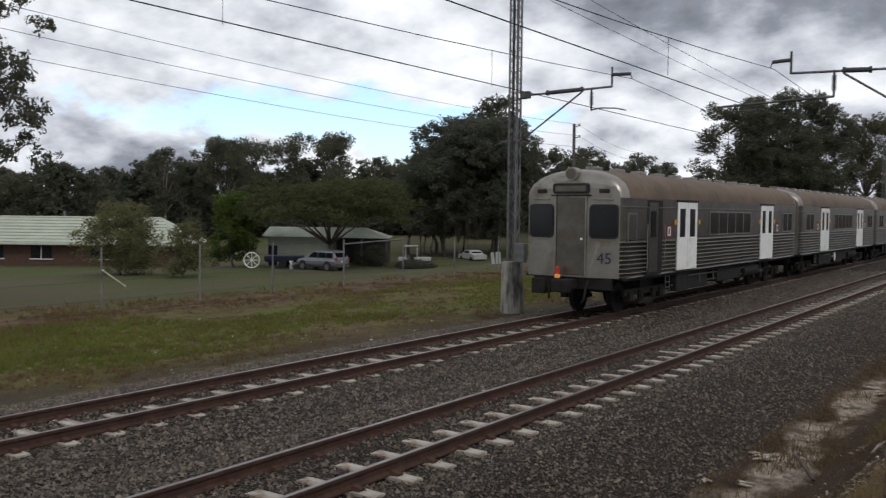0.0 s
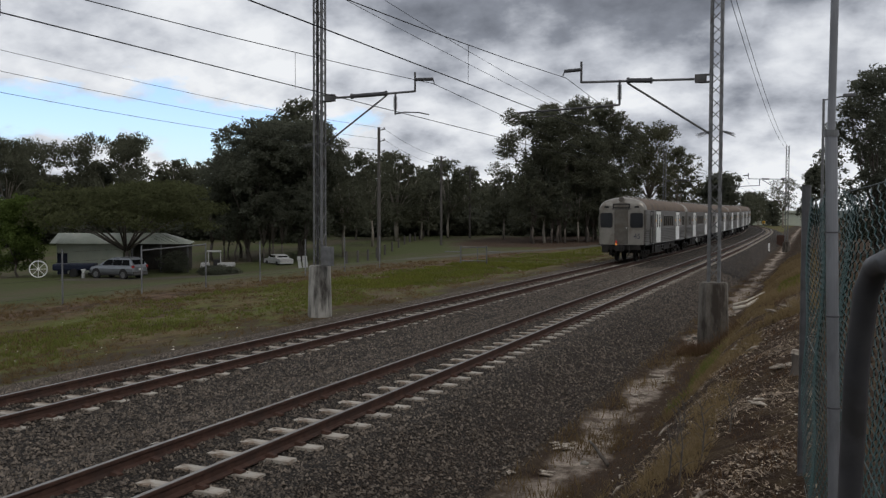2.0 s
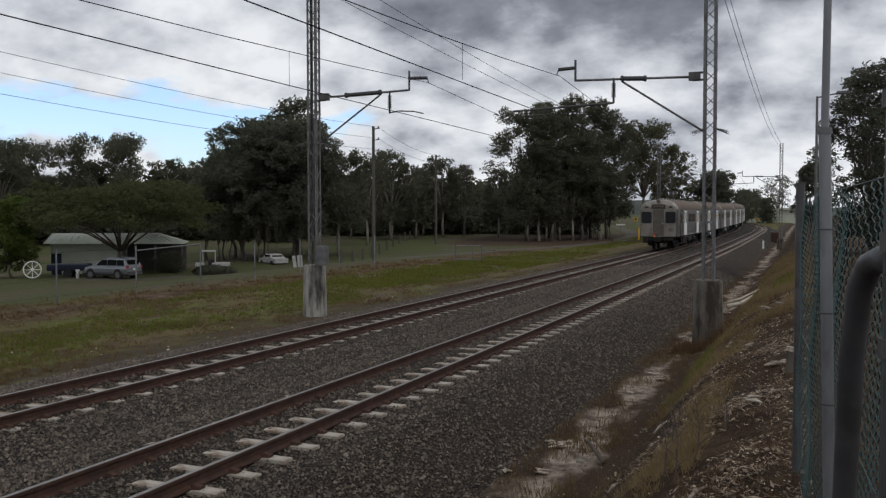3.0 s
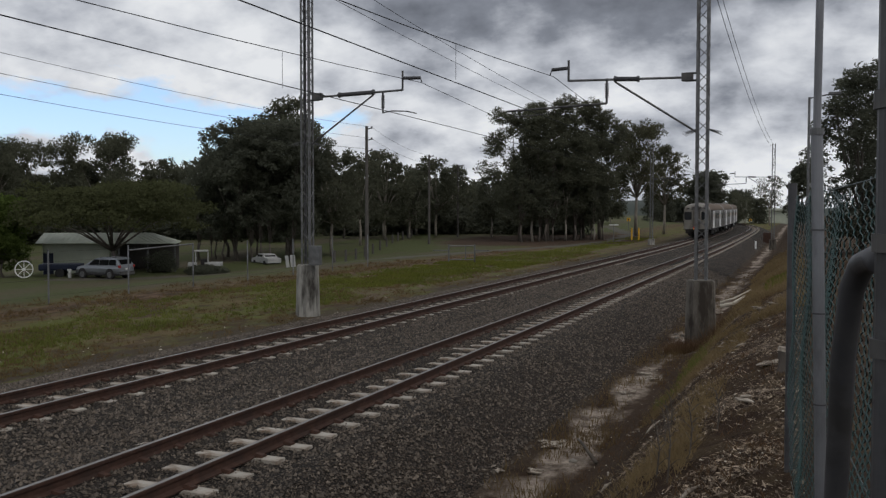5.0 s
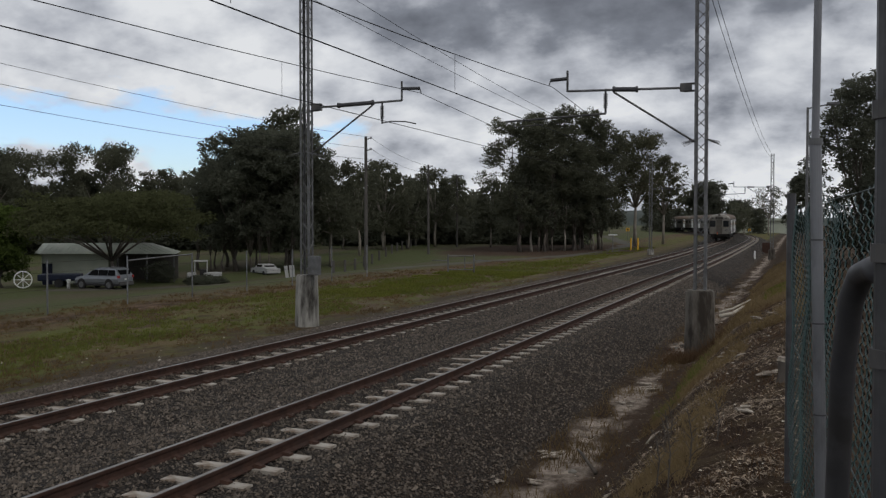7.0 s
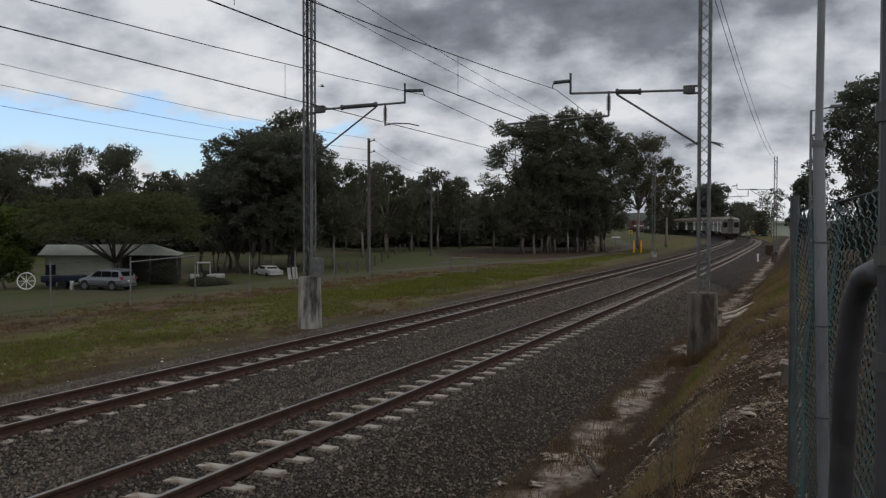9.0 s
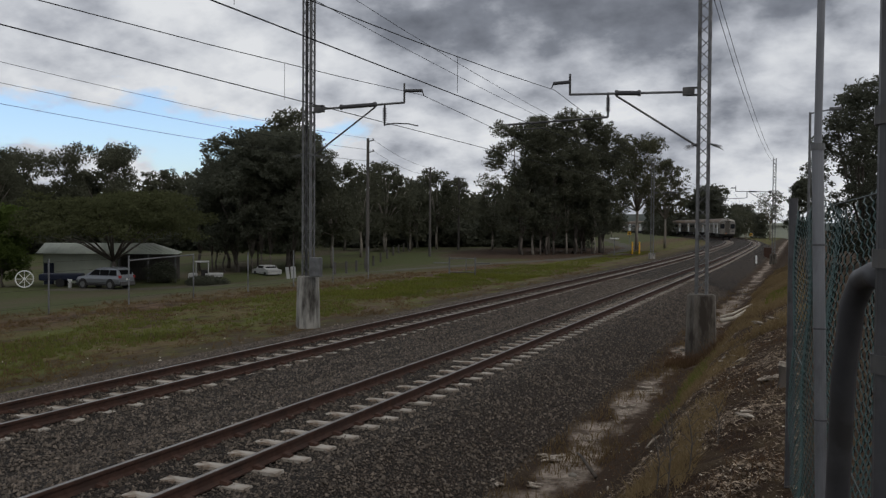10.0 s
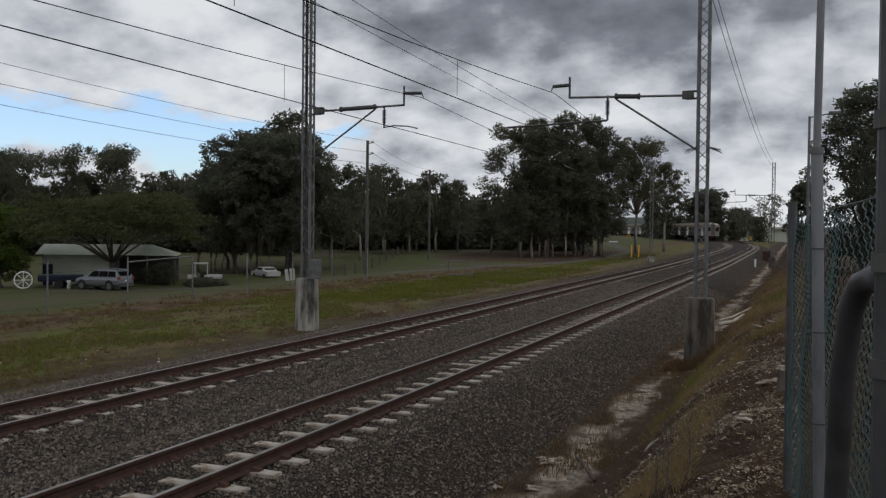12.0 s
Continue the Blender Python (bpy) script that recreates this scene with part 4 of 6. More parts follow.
def tail_end(t):
    """What only the last car's end wall carries."""
    half = 1.30
    for s in (-1, 1):
        a = math.degrees(math.atan2(0.12, half - 0.45)) * s
        m = Matrix.Translation((s * 0.89, -0.066, 0)) @ pose(0, 0, 0, 0, 0, a)
        fr = part("end_window", rounded(0.76, 0.88, 0.12, -0.022, 0.01, 2.47, m), M["rubber"], t, "dark rounded end window")
        part("pane", rounded(0.68, 0.80, 0.09, -0.028, -0.015, 2.47, m), M["glass"], fr)
        part("grab_rail", pipe(bmesh.new(), [m @ Vector(q) for q in ((-0.26, 0.0, 2.02), (-0.26, -0.05, 2.0), (0.26, -0.05, 2.0), (0.26, 0.0, 2.02))], 0.012, 6), M["steelend"], t)
        part("lamp_hood", box(bmesh.new(), -0.24, 0.24, -0.03, 0.02, 3.02, 3.05, 0.008, m), M["steelend"], t)
        bm = bmesh.new()
        box(bm, -0.13, 0.13, -0.04, 0.02, 3.20, 3.30, 0.02, m)
        part("marker_lamp", bm, M["rubber"], t)
    bm = boxes((-0.40, 0.40, -0.15, -0.11, 1.08, 3.08), bevel=0.012)
    d = part("end_door", bm, M["steel"], t, "plain gangway door")
    part("door_handle", disc(bmesh.new(), (0.32, -0.16, 2.02), (0, 1, 0), 0.03, 0.06, 10), M["white"], d)
    part("door_edge", boxes((-0.45, -0.41, -0.165, -0.11, 1.05, 3.12), (0.41, 0.45, -0.165, -0.11, 1.05, 3.12), (-0.45, 0.45, -0.165, -0.11, 3.12, 3.16)), M["steelend"], t)
    d = part("destination_box", rounded(1.02, 0.27, 0.07, -0.18, -0.08, 3.31, Matrix()), M["rubber"], t, "black rimmed destination box")
    part("destination_glass", rounded(0.88, 0.15, 0.04, -0.19, -0.17, 3.31, Matrix()), M["steel"], d)
    part("door_hood", boxes((-0.56, 0.56, -0.2, -0.1, 3.12, 3.155), bevel=0.01), M["under"], t)
    bm = bmesh.new()
    disc(bm, (0, -0.02, 3.69), (0, 1, 0), 0.17, 0.3, 20)
    h = part("headlight", bm, M["steelend"], t)
    part("lens", disc(bmesh.new(), (0, -0.165, 3.69), (0, 1, 0), 0.135, 0.03, 20), M["steel"], h)
    number_plate_text(t, "45", 0.92, -0.078, 1.40, 0.40)
    bm = bmesh.new()
    box(bm, -0.18, 0.18, -0.62, 0.1, 0.72, 0.98, 0.04)
    box(bm, -0.26, 0.26, -0.72, -0.55, 0.66, 1.0, 0.05)
    pipe(bm, [(0.5, -0.12, 0.95), (0.52, -0.3, 0.75), (0.5, -0.32, 0.5), (0.42, -0.3, 0.4)], 0.035, 6)
    pipe(bm, [(-0.5, -0.12, 0.95), (-0.52, -0.3, 0.72), (-0.5, -0.32, 0.45)], 0.035, 6)
    box(bm, -1.1, 1.1, -0.05, 0.12, 0.72, 1.03, 0.02)
    box(bm, -1.15, -0.75, -0.1, 0.5, 0.55, 0.95, 0.03)
    part("coupler", bm, M["under"], t)
    bm = bmesh.new()
    box(bm, -0.28, -0.20, -0.41, -0.31, 1.12, 1.29, 0.02)
    part("tail_lamp", bm, glow_material("red_tail_lamp", (0.5, 0.02, 0.015), 0.06), t, "red tail lamp")
    part("amber_lamp", boxes((-0.30, -0.18, -0.43, -0.33, 1.00, 1.105), bevel=0.02), glow_material("amber_lamp", (0.9, 0.33, 0.06), 0.12), t, "amber lamp")


def locomotive():
    t = thing("diesel_locomotive", Matrix(), "maroon diesel locomotive at the head of the train", "locomotive")
    part("frame", boxes((-1.3, 1.3, 0, 14.0, 0.95, 1.3), bevel=0.04), M["under"], t)
    part("hood", boxes((-0.9, 0.9, 0.6, 9.2, 1.3, 3.5), bevel=0.12), M["maroon"], t)
    part("nose", boxes((-0.9, 0.9, 11.6, 13.6, 1.3, 2.9), bevel=0.15), M["maroon"], t)
    c = part("cab", boxes((-1.38, 1.38, 9.2, 11.6, 1.3, 3.8), bevel=0.12), M["maroon"], t)
    for s in (-1, 1):
        part("cab_window", boxes((*sorted((s * 1.37, s * 1.40)), 9.6, 11.2, 2.6, 3.3)), M["glass"], c)
        part("stripe", boxes((*sorted((s * 0.9, s * 0.915)), 0.8, 9.1, 2.0, 2.25)), M["white"], t)
        bm = bmesh.new()
        for i in range(7):
            tube(bm, (s * 1.25, 0.4 + i * 1.4, 1.3), (s * 1.25, 0.4 + i * 1.4, 2.3), 0.02, seg=6)
        tube(bm, (s * 1.25, 0.4, 2.3), (s * 1.25, 8.8, 2.3), 0.02, seg=6)
        part("handrail", bm, M["white"], t)
    bogie(t, 2.6)
    bogie(t, 11.4)
    return t


def train_pose(s_tail, length):
    """A vehicle of that length with its rear end s_tail metres along the far track, standing on its two bogies."""
    a, _ = along(s_tail + 2.6, FAR)
    b, _ = along(s_tail + length - 2.6, FAR)
    d = b - a
    yaw, pitch = math.degrees(math.atan2(-d.x, d.y)), math.degrees(math.atan2(d.z, math.hypot(d.x, d.y)))
    m = pose(0, 0, 0, pitch, 0, yaw)
    o = a - m.to_3x3() @ Vector((0, 2.6, 0))
    return Matrix.Translation(o) @ m


TAIL = [(0.0, 21.3), (1.5, 45.3), (3.2, 73.0), (4.8, 98.5), (6.5, 125.5), (7.2, 136.0), (8.8, 158.5), (10.3, 180.5), (12.0, 203.5)]


def tail_at(t):
    for (a, p), (b, q) in zip(TAIL, TAIL[1:]):
        if t <= b:
            return p + (q - p) * (t - a) / (b - a)


TRAIN = []


def train():
    first = railcar(True, "stainless steel railway carriage with a plain end wall and white doors")
    dress(first, True)
    tail_end(first)
    TRAIN.append((first, 0.0, BODY))
    plain = railcar(False, "stainless steel railway carriage with white sliding doors")
    dress(plain, False)
    TRAIN.append((plain, PACE, BODY))
    for i in range(2, 6):
        TRAIN.append((copy_thing(plain, Matrix()), PACE * i, BODY))
    TRAIN.append((locomotive(), PACE * 6, 14.0))
    for ob, s, length in TRAIN:
        ob.matrix_basis = train_pose(tail_at(0.0) + s, length)


def motions():
    for ob, s, length in TRAIN:
        walk(ob, [(t / 2, train_pose(tail_at(t / 2) + s, length)) for t in range(25)])
    for ob in BIRD:
        walk(ob, [(0.0, pose(-137.9, -9.7, 23.0, 0, 0, -67)), (8.8, pose(-24.4, 37.8, 9.9, 0, 0, -67)), (9.5, pose(-15.3, 41.6, 8.6, 0, 0, -67)),
                  (10.5, pose(-2.4, 47.0, 7.4, 0, 0, -60)), (12.0, pose(9.0, 78.0, 14.0, 0, 0, -20))])


# ---------------------------------------------------------------- trees
def leaves(centres, radii, counts, size, rng, droop=0.5, wide=0.45):
    """Leaf blades round clump centres: vertices and faces."""
    k = int(counts.sum())
    which = np.repeat(np.arange(len(centres)), counts)
    # each clump is made of smaller sprays at its rim, with gaps between them
    sprays = 15
    d = rng.normal(0, 1, (len(centres), sprays, 3))
    d[..., 2] += 0.25
    d *= rng.uniform(0.55, 1.12, (len(centres), sprays, 1)) / (np.linalg.norm(d, axis=2, keepdims=True) + 1e-9)
    off = rng.normal(0, 1, (k, 3))
    off *= 0.46 * rng.uniform(0.1, 1.0, (k, 1)) ** 0.6 / (np.linalg.norm(off, axis=1, keepdims=True) + 1e-9)
    p = centres[which] + (d[which, rng.integers(0, sprays, k)] + off) * radii[which]
    ax = rng.normal(0, 1, (k, 3))
    ax[:, 2] = ax[:, 2] * 0.6 - droop
    ax /= np.linalg.norm(ax, axis=1, keepdims=True)
    sd = np.cross(ax, rng.normal(0, 1, (k, 3)))
    sd /= np.linalg.norm(sd, axis=1, keepdims=True) + 1e-9
    ln = size * rng.uniform(0.6, 1.4, (k, 1))
    a, b = ax * ln * 0.5, sd * ln * 0.5 * wide
    if size > 0.27:
        # small in the distance: three-cornered blades
        v = np.stack([p - a, p + b * 1.5 + a * 0.3, p - b * 1.5 + a * 0.9], 1).reshape(-1, 3)
        f = np.arange(3 * k).reshape(-1, 3)
    else:
        v = np.stack([p - a, p + b, p + a, p - b], 1).reshape(-1, 3)
        f = np.arange(4 * k).reshape(-1, 4)
    return v, f


def limb_tree(bm, base, tips, girth, rng, fork=0.45):
    """A trunk that forks into limbs that reach the tips."""
    base = Vector(base)
    mean = sum((Vector(t) for t in tips), Vector()) / len(tips)
    crotch = base.lerp(mean, fork)
    crotch.x, crotch.y = base.x + (mean.x - base.x) * 0.3, base.y + (mean.y - base.y) * 0.3
    bend = base.lerp(crotch, 0.5) + Vector((rng.normal(0, 0.12), rng.normal(0, 0.12), 0))
    pipe(bm, [base, bend, crotch], [girth, girth * 0.8, girth * 0.62], 8)
    for tip in tips:
        tip = Vector(tip)
        m = crotch.lerp(tip, 0.5) + Vector((rng.normal(0, 0.25), rng.normal(0, 0.25), 0.35))
        pipe(bm, [crotch, m, tip], [girth * 0.45, girth * 0.26, girth * 0.07], 5)


def tree(x, y, h, w, style, seed, label, trunk=0.35, leaf=0.34, amount=1.0, group="", name="tree"):
    """styles: gum (open clumps on long limbs), dense (a full dark crown), grove (tall and lobed), spread (a flat wide crown), bush (leafy to the ground)."""
    rng = np.random.default_rng(seed)
    z = height(x, y) - 0.05
    t = thing(name, Matrix.Translation((x, y, z)), label, "tree" if name == "tree" else name, group)
    clumps = {"gum": 46, "hang": 60, "dense": 90, "grove": 84, "spread": 80, "bush": 46}[style]
    c, r = [], []
    for i in range(clumps):
        u = (i + rng.uniform()) / clumps
        a = rng.uniform(0, 2 * np.pi)
        if style == "hang":
            zz = trunk * h + (1 - trunk) * h * u
            reach = w / 2 * rng.uniform(0.3, 1.05)
            rr = w * rng.uniform(0.045, 0.10)
        elif style == "gum":
            zz = trunk * h + (1 - trunk) * h * u
            reach = w / 2 * (0.45 + 0.6 * math.sin(math.pi * min(1, u * 0.8 + 0.12))) * rng.uniform(0.35, 1.0)
            rr = w * rng.uniform(0.08, 0.21)
        elif style == "grove":
            zz = trunk * h + (1 - trunk) * h * u
            reach = w / 2 * (0.55 + 0.55 * math.sin(math.pi * min(1.0, u * 0.9 + 0.06))) * math.sqrt(rng.uniform(0.05, 1.0))
            rr = w * rng.uniform(0.09, 0.19)
        elif style == "dense":
            zz = trunk * h + (1 - trunk) * h * u
            reach = w / 2 * math.sqrt(max(0.03, 1 - (abs(u - 0.36) / 0.66) ** 2.2)) * rng.uniform(0.2, 0.92)
            rr = w * rng.uniform(0.07, 0.19)
        elif style == "spread":
            zz = h * (0.60 + 0.36 * rng.uniform()) - 0.13 * h * (u ** 2)
            reach = w / 2 * math.sqrt(u) * 0.95
            rr = w * rng.uniform(0.06, 0.13)
        else:
            zz = h * (0.12 + 0.8 * u)
            reach = w / 2 * math.sqrt(max(0.05, 1 - (abs(u - 0.35) / 0.68) ** 2)) * rng.uniform(0.2, 0.9)
            rr = w * rng.uniform(0.12, 0.2)
        c.append((reach * math.cos(a), reach * math.sin(a), min(zz, h - rr * 0.5)))
        r.append((rr, rr, rr * (0.45 if style == "spread" else 0.75)))
    c, r = np.array(c), np.array(r)
    bm = bmesh.new()
    tips = [c[i] for i in range(0, clumps, 3 if style in ("gum", "hang") else 7)]
    limb_tree(bm, (0, 0, -0.1), tips, h * 0.03 if style == "spread" else max(0.09, h * 0.018), rng, 0.5 if style == "gum" else 0.35)
    part("trunk", bm, M["palebark"] if style == "gum" else M["bark"], t, smooth=True)
    vol = r[:, 0] ** 2 / leaf ** 2
    counts = np.maximum(20, (vol * {"gum": 15, "hang": 17, "dense": 26, "grove": 24, "spread": 11, "bush": 26}[style] * amount)).astype(int)
    v, f = leaves(c, r, counts, leaf, rng, droop=0.9 if style in ("gum", "hang") else 0.3)
    mat = {"gum": "gum", "hang": "gum", "dense": "dense", "grove": "dense", "spread": "acacia", "bush": "bright"}[style]
    finish("crown", v.tolist(), f.tolist(), M[mat], t)
    return t


def set_leaves(t, mat):
    for o in t.children:
        if o.name.startswith("crown"):
            o.data.materials[0] = M[mat]


def trees():
    big = "big dark-leaved tree with a full crown above a timber stand"
    for i, (x, y, h, w) in enumerate([(-49.4, 72.4, 13.0, 9.0), (-45.0, 74.0, 12.6, 7.5), (-53.0, 76.0, 10.2, 7.0), (-47.0, 78.0, 13.2, 8.0)]):
        tree(x, y, h, w, "grove", 11 + i, big, trunk=0.20, leaf=0.27, amount=0.9, group="dark trees by the road")
    gum = "gum tree with open drooping foliage and a pale trunk"
    for i, (x, y, h, w) in enumerate([(-48.2, 80.2, 15.6, 6.6), (-42.4, 78.0, 10.2, 6.0), (-45.3, 89.8, 9.3, 5.0), (-47.0, 99.9, 10.8, 6.6), (-49.3, 115.1, 8.7, 6.0),
                                      (-45.0, 111.5, 10.5, 6.0), (-46.2, 121.7, 9.7, 4.6), (-50.0, 141.7, 6.5, 6.5), (-37.5, 112.2, 8.8, 4.4),
                                      (-82.8, 91.2, 13.0, 10.5), (-94.5, 89.8, 12.6, 8.6), (-79.0, 98.0, 10.4, 5.0), (-76.6, 98.9, 9.0, 5.0),
                                      (-90.8, 81.4, 12.9, 8.4), (-94.4, 75.2, 11.9, 4.8), (-108.9, 71.2, 9.8, 3.6), (-110.9, 65.0, 9.3, 6.8)]):
        tree(x, y, h, w, "gum", 31 + i, gum, trunk=0.3, leaf=0.28, amount=1.2, group="gum trees")
    grove = "tall dark gum tree in a grove beside the line"
    for i, (x, y, h, w) in enumerate([(-30.3, 101.0, 15.0, 7.4), (-27.8, 104.0, 16.2, 7.2), (-25.2, 107.0, 16.8, 7.8), (-22.8, 110.0, 15.6, 6.6), (-30.5, 111.0, 11.5, 7.5), (-26.0, 115.0, 13.5, 8.0)]):
        t = tree(x, y, h, w, "grove", 61 + i, grove, trunk=0.19, leaf=0.26, amount=0.85, group="grove beside the line")
        set_leaves(t, "gum")
    slim = random.Random(33)
    for i in range(11):
        t = tree(-29.5 + i * 0.75 + slim.uniform(-0.3, 0.3), 98.5 + i * 1.0 + slim.uniform(-1.5, 1.5), slim.uniform(6.0, 9.5), slim.uniform(1.6, 2.6), "gum" if i % 4 == 1 else "grove", 170 + i, "slim young gum tree among the tall trees of a grove", trunk=0.36, leaf=0.27, amount=0.7, group="grove beside the line")
        set_leaves(t, "dense")
    for i, (x, y, h, w) in enumerate([(-20.7, 123.4, 15.2, 8.8), (-18.3, 132.8, 12.4, 6.0)]):
        t = tree(x, y, h, w, "gum", 71 + i, "pale-leaved gum tree with an open crown", trunk=0.4, leaf=0.28, amount=1.1, group="grove beside the line")
        set_leaves(t, "gumpale")
    for i, (x, y, h, w) in enumerate([(-22.5, 239.4, 12.6, 12.0), (-16.6, 273.3, 8.8, 10.5)]):
        tree(x, y, h, w, "dense", 81 + i, "broad dark tree far beyond the curve", trunk=0.1, leaf=0.7, group="far trees")
    tree(-6.1, 202.2, 10.0, 6.5, "gum", 84, "thin bare-looking tree beyond the curve", trunk=0.4, leaf=0.3, amount=0.35, group="far trees")
    tree(0.3, 129.4, 8.7, 5.0, "dense", 85, "dark tree behind the green fence", trunk=0.15, group="far trees")
    for i, (x, y, h, w) in enumerate([(2.9, 49.4, 9.2, 4.2), (5.4, 55.0, 10.2, 5.0), (7.5, 47.0, 9.0, 5.0)]):
        tree(x, y, h, w, "grove", 91 + i, "leafy gum tree behind the green fence", trunk=0.08, leaf=0.17, amount=1.0, group="trees behind the fence")
    tree(-49.6, 55.9, 7.4, 14.5, "spread", 101, "wide flat-topped olive-green tree over a shed", trunk=0.3, leaf=0.26)
    tree(-56.0, 51.4, 6.3, 4.7, "bush", 102, "round bright green leafy tree by a house", leaf=0.2)
    t = tree(-54.1, 39.3, 4.9, 5.8, "bush", 103, "dull green garden tree before a house", leaf=0.17, amount=0.5)
    set_leaves(t, "garden")
    t = tree(-48.8, 40.3, 3.8, 3.4, "bush", 104, "dull green garden shrub before a house", leaf=0.17, amount=0.5, name="shrub")
    set_leaves(t, "garden")
    near = tree(-37.0, 18.3, 15.5, 8.5, "hang", 105, "tall gum tree with hanging leaf clusters", trunk=0.38, leaf=0.20, amount=1.5)
    young = random.Random(21)
    for i in range(12):
        t = tree(-54.5 + i * 1.0 + young.uniform(-0.4, 0.4), 71.5 + young.uniform(0, 3), young.uniform(4.5, 6.5), 1.4, "dense", 150 + i, "slim young gum tree at the foot of dark trees", trunk=0.72, leaf=0.26, amount=0.8, group="young gum trees")
    # the wood behind, in rows
    kinds = [tree(-60 - i * 8, 120, (9.5, 11, 8.5, 10.5)[i], (7, 8, 7, 6)[i], ("gum", "dense", "dense", "gum")[i], 120 + i, "dark tree of the wood behind the houses", trunk=(0.22, 0.06, 0.05, 0.2)[i], leaf=0.62, amount=0.6, group="wood behind the houses") for i in range(4)]
    rng = random.Random(5)
    spots = []
    for k in range(46):
        u = k / 45
        spots.append((-118 + 70 * u + rng.uniform(-2, 2), 62 + 68 * u + rng.uniform(-3, 3)))
    for k in range(40):
        u = k / 39
        spots.append((-135 + 85 * u + rng.uniform(-3, 3), 80 + 75 * u + rng.uniform(-5, 5)))
    for k in range(16):
        spots.append((-56 + k * 1.3 + rng.uniform(-2, 2), 128 + k * 4 + rng.uniform(-4, 4)))
    for k in range(9):
        spots.append((-64 + k * 2.4 + rng.uniform(-2, 2), 92 + rng.uniform(0, 30)))
    for k in range(14):
        spots.append((-36 + k * 2.0 + rng.uniform(-2, 2), 236 + rng.uniform(-6, 26)))
    low = tree(-70, 96, 4.2, 6.5, "bush", 130, "dark undergrowth at the foot of the wood", leaf=0.6, amount=0.5, name="shrub", group="undergrowth")
    set_leaves(low, "dense")
    under = [(-116 + 68 * k / 33 + rng.uniform(-2, 2), 60 + 62 * k / 33 + rng.uniform(-3, 1)) for k in range(34)]
    under += [(-46 + 2.4 * k + rng.uniform(-1, 1), 121 + 0.9 * k + rng.uniform(-2, 2)) for k in range(8)]
    for x, y in under:
        c = copy_thing(low, Matrix.Translation((x, y, height(x, y) - 0.1)) @ pose(0, 0, 0, 0, 0, rng.uniform(0, 360)))
        c.scale = (rng.uniform(0.8, 1.2), rng.uniform(0.8, 1.2), rng.uniform(0.5, 1.1))
    for x, y in spots:
        s = rng.uniform(0.72, 1.0) * (0.85 if y > 110 else 1.0)
        c = copy_thing(kinds[rng.randrange(4)], Matrix.Translation((x, y, height(x, y) - 0.1)) @ pose(0, 0, 0, 0, 0, rng.uniform(0, 360)))
        c.scale = (s * rng.uniform(0.9, 1.15), s * rng.uniform(0.9, 1.15), s)


# ---------------------------------------------------------------- ground cover
def bed_height(off):
    """The ballast's top at that place across the line."""
    xs, zs = [b[0] for b in BED], [b[1] for b in BED]
    return np.interp(off, xs, zs)


def ballast_stones():
    rng = np.random.default_rng(3)
    k = 175000
    y = 3.6 + 48 * rng.uniform(0, 1, k) ** 1.85
    x = rng.uniform(FAR - 3.5, NEAR + 3.0, k)
    keep = np.ones(k, bool)
    for c in (FAR, NEAR):
        for e in (-1, 1):
            keep &= np.abs(x - c - e * GAUGE / 2) > 0.07
        on = ((y + 9.75 + PITCH / 2) % PITCH - PITCH / 2)
        keep &= ~((np.abs(x - c) < 0.97) & (np.abs(on) < 0.095) & (rng.uniform(0, 1, k) > 0.26))
    x, y = x[keep], y[keep]
    size = rng.uniform(0.014, 0.033, len(x)) * (1 + np.clip((y - 20) / 60, 0, 0.7))
    z = bed_height(x) + rng.uniform(-0.026, 0.03, len(x))
    k = 36000
    fx, fy = rng.uniform(FAR - 3.5, NEAR + 3.0, k), 50 + 62 * rng.uniform(0, 1, k) ** 1.3
    clear = np.ones(k, bool)
    for c in (FAR, NEAR):
        clear &= np.abs(fx - c) > 0.95
    fx, fy = fx[clear], fy[clear]
    fz = bed_height(fx) + np.array([rise(v) for v in fy]) + rng.uniform(-0.035, 0.008, len(fx))
    x, y, z, size = np.append(x, fx), np.append(y, fy), np.append(z, fz), np.append(size, rng.uniform(0.022, 0.042, len(fx)))
    scatter_solids("ballast_stones", np.stack([x, y, z], 1), size, M["stone"], "loose grey ballast stones", 4)


def blades(name, x, y, tall, mat, label, seed, lean=0.35, thick=0.012, tuft=0):
    """Single tapering blades of grass, or, with tuft, so many of them round each place."""
    rng = np.random.default_rng(seed)
    if tuft:
        big = np.repeat(rng.uniform(0.5, 1.5, len(x)), tuft)
        x = np.repeat(x, tuft) + rng.normal(0, 0.045, len(x) * tuft)
        y = np.repeat(y, tuft) + rng.normal(0, 0.045, len(y) * tuft)
        tall = np.repeat(tall, tuft) * big * rng.uniform(0.5, 1.2, len(x))
    k = len(x)
    z = np.array([height(a, b) for a, b in zip(x, y)])
    a = rng.uniform(0, 2 * np.pi, k)
    side = np.stack([np.cos(a), np.sin(a), np.zeros(k)], 1) * (thick * rng.uniform(0.6, 1.5, k))[:, None]
    tip = np.stack([rng.normal(0, lean, k) * tall, rng.normal(0, lean, k) * tall, tall], 1)
    p = np.stack([x, y, z - 0.01], 1)
    v = np.stack([p - side, p + side, p + tip], 1).reshape(-1, 3)
    f = np.arange(3 * k).reshape(-1, 3)
    me = bpy.data.meshes.new(name)
    me.from_pydata(v.tolist(), [], f.tolist())
    me.materials.append(M[mat])
    return tagged(new(name, me), label, "grass", kind="stuff")


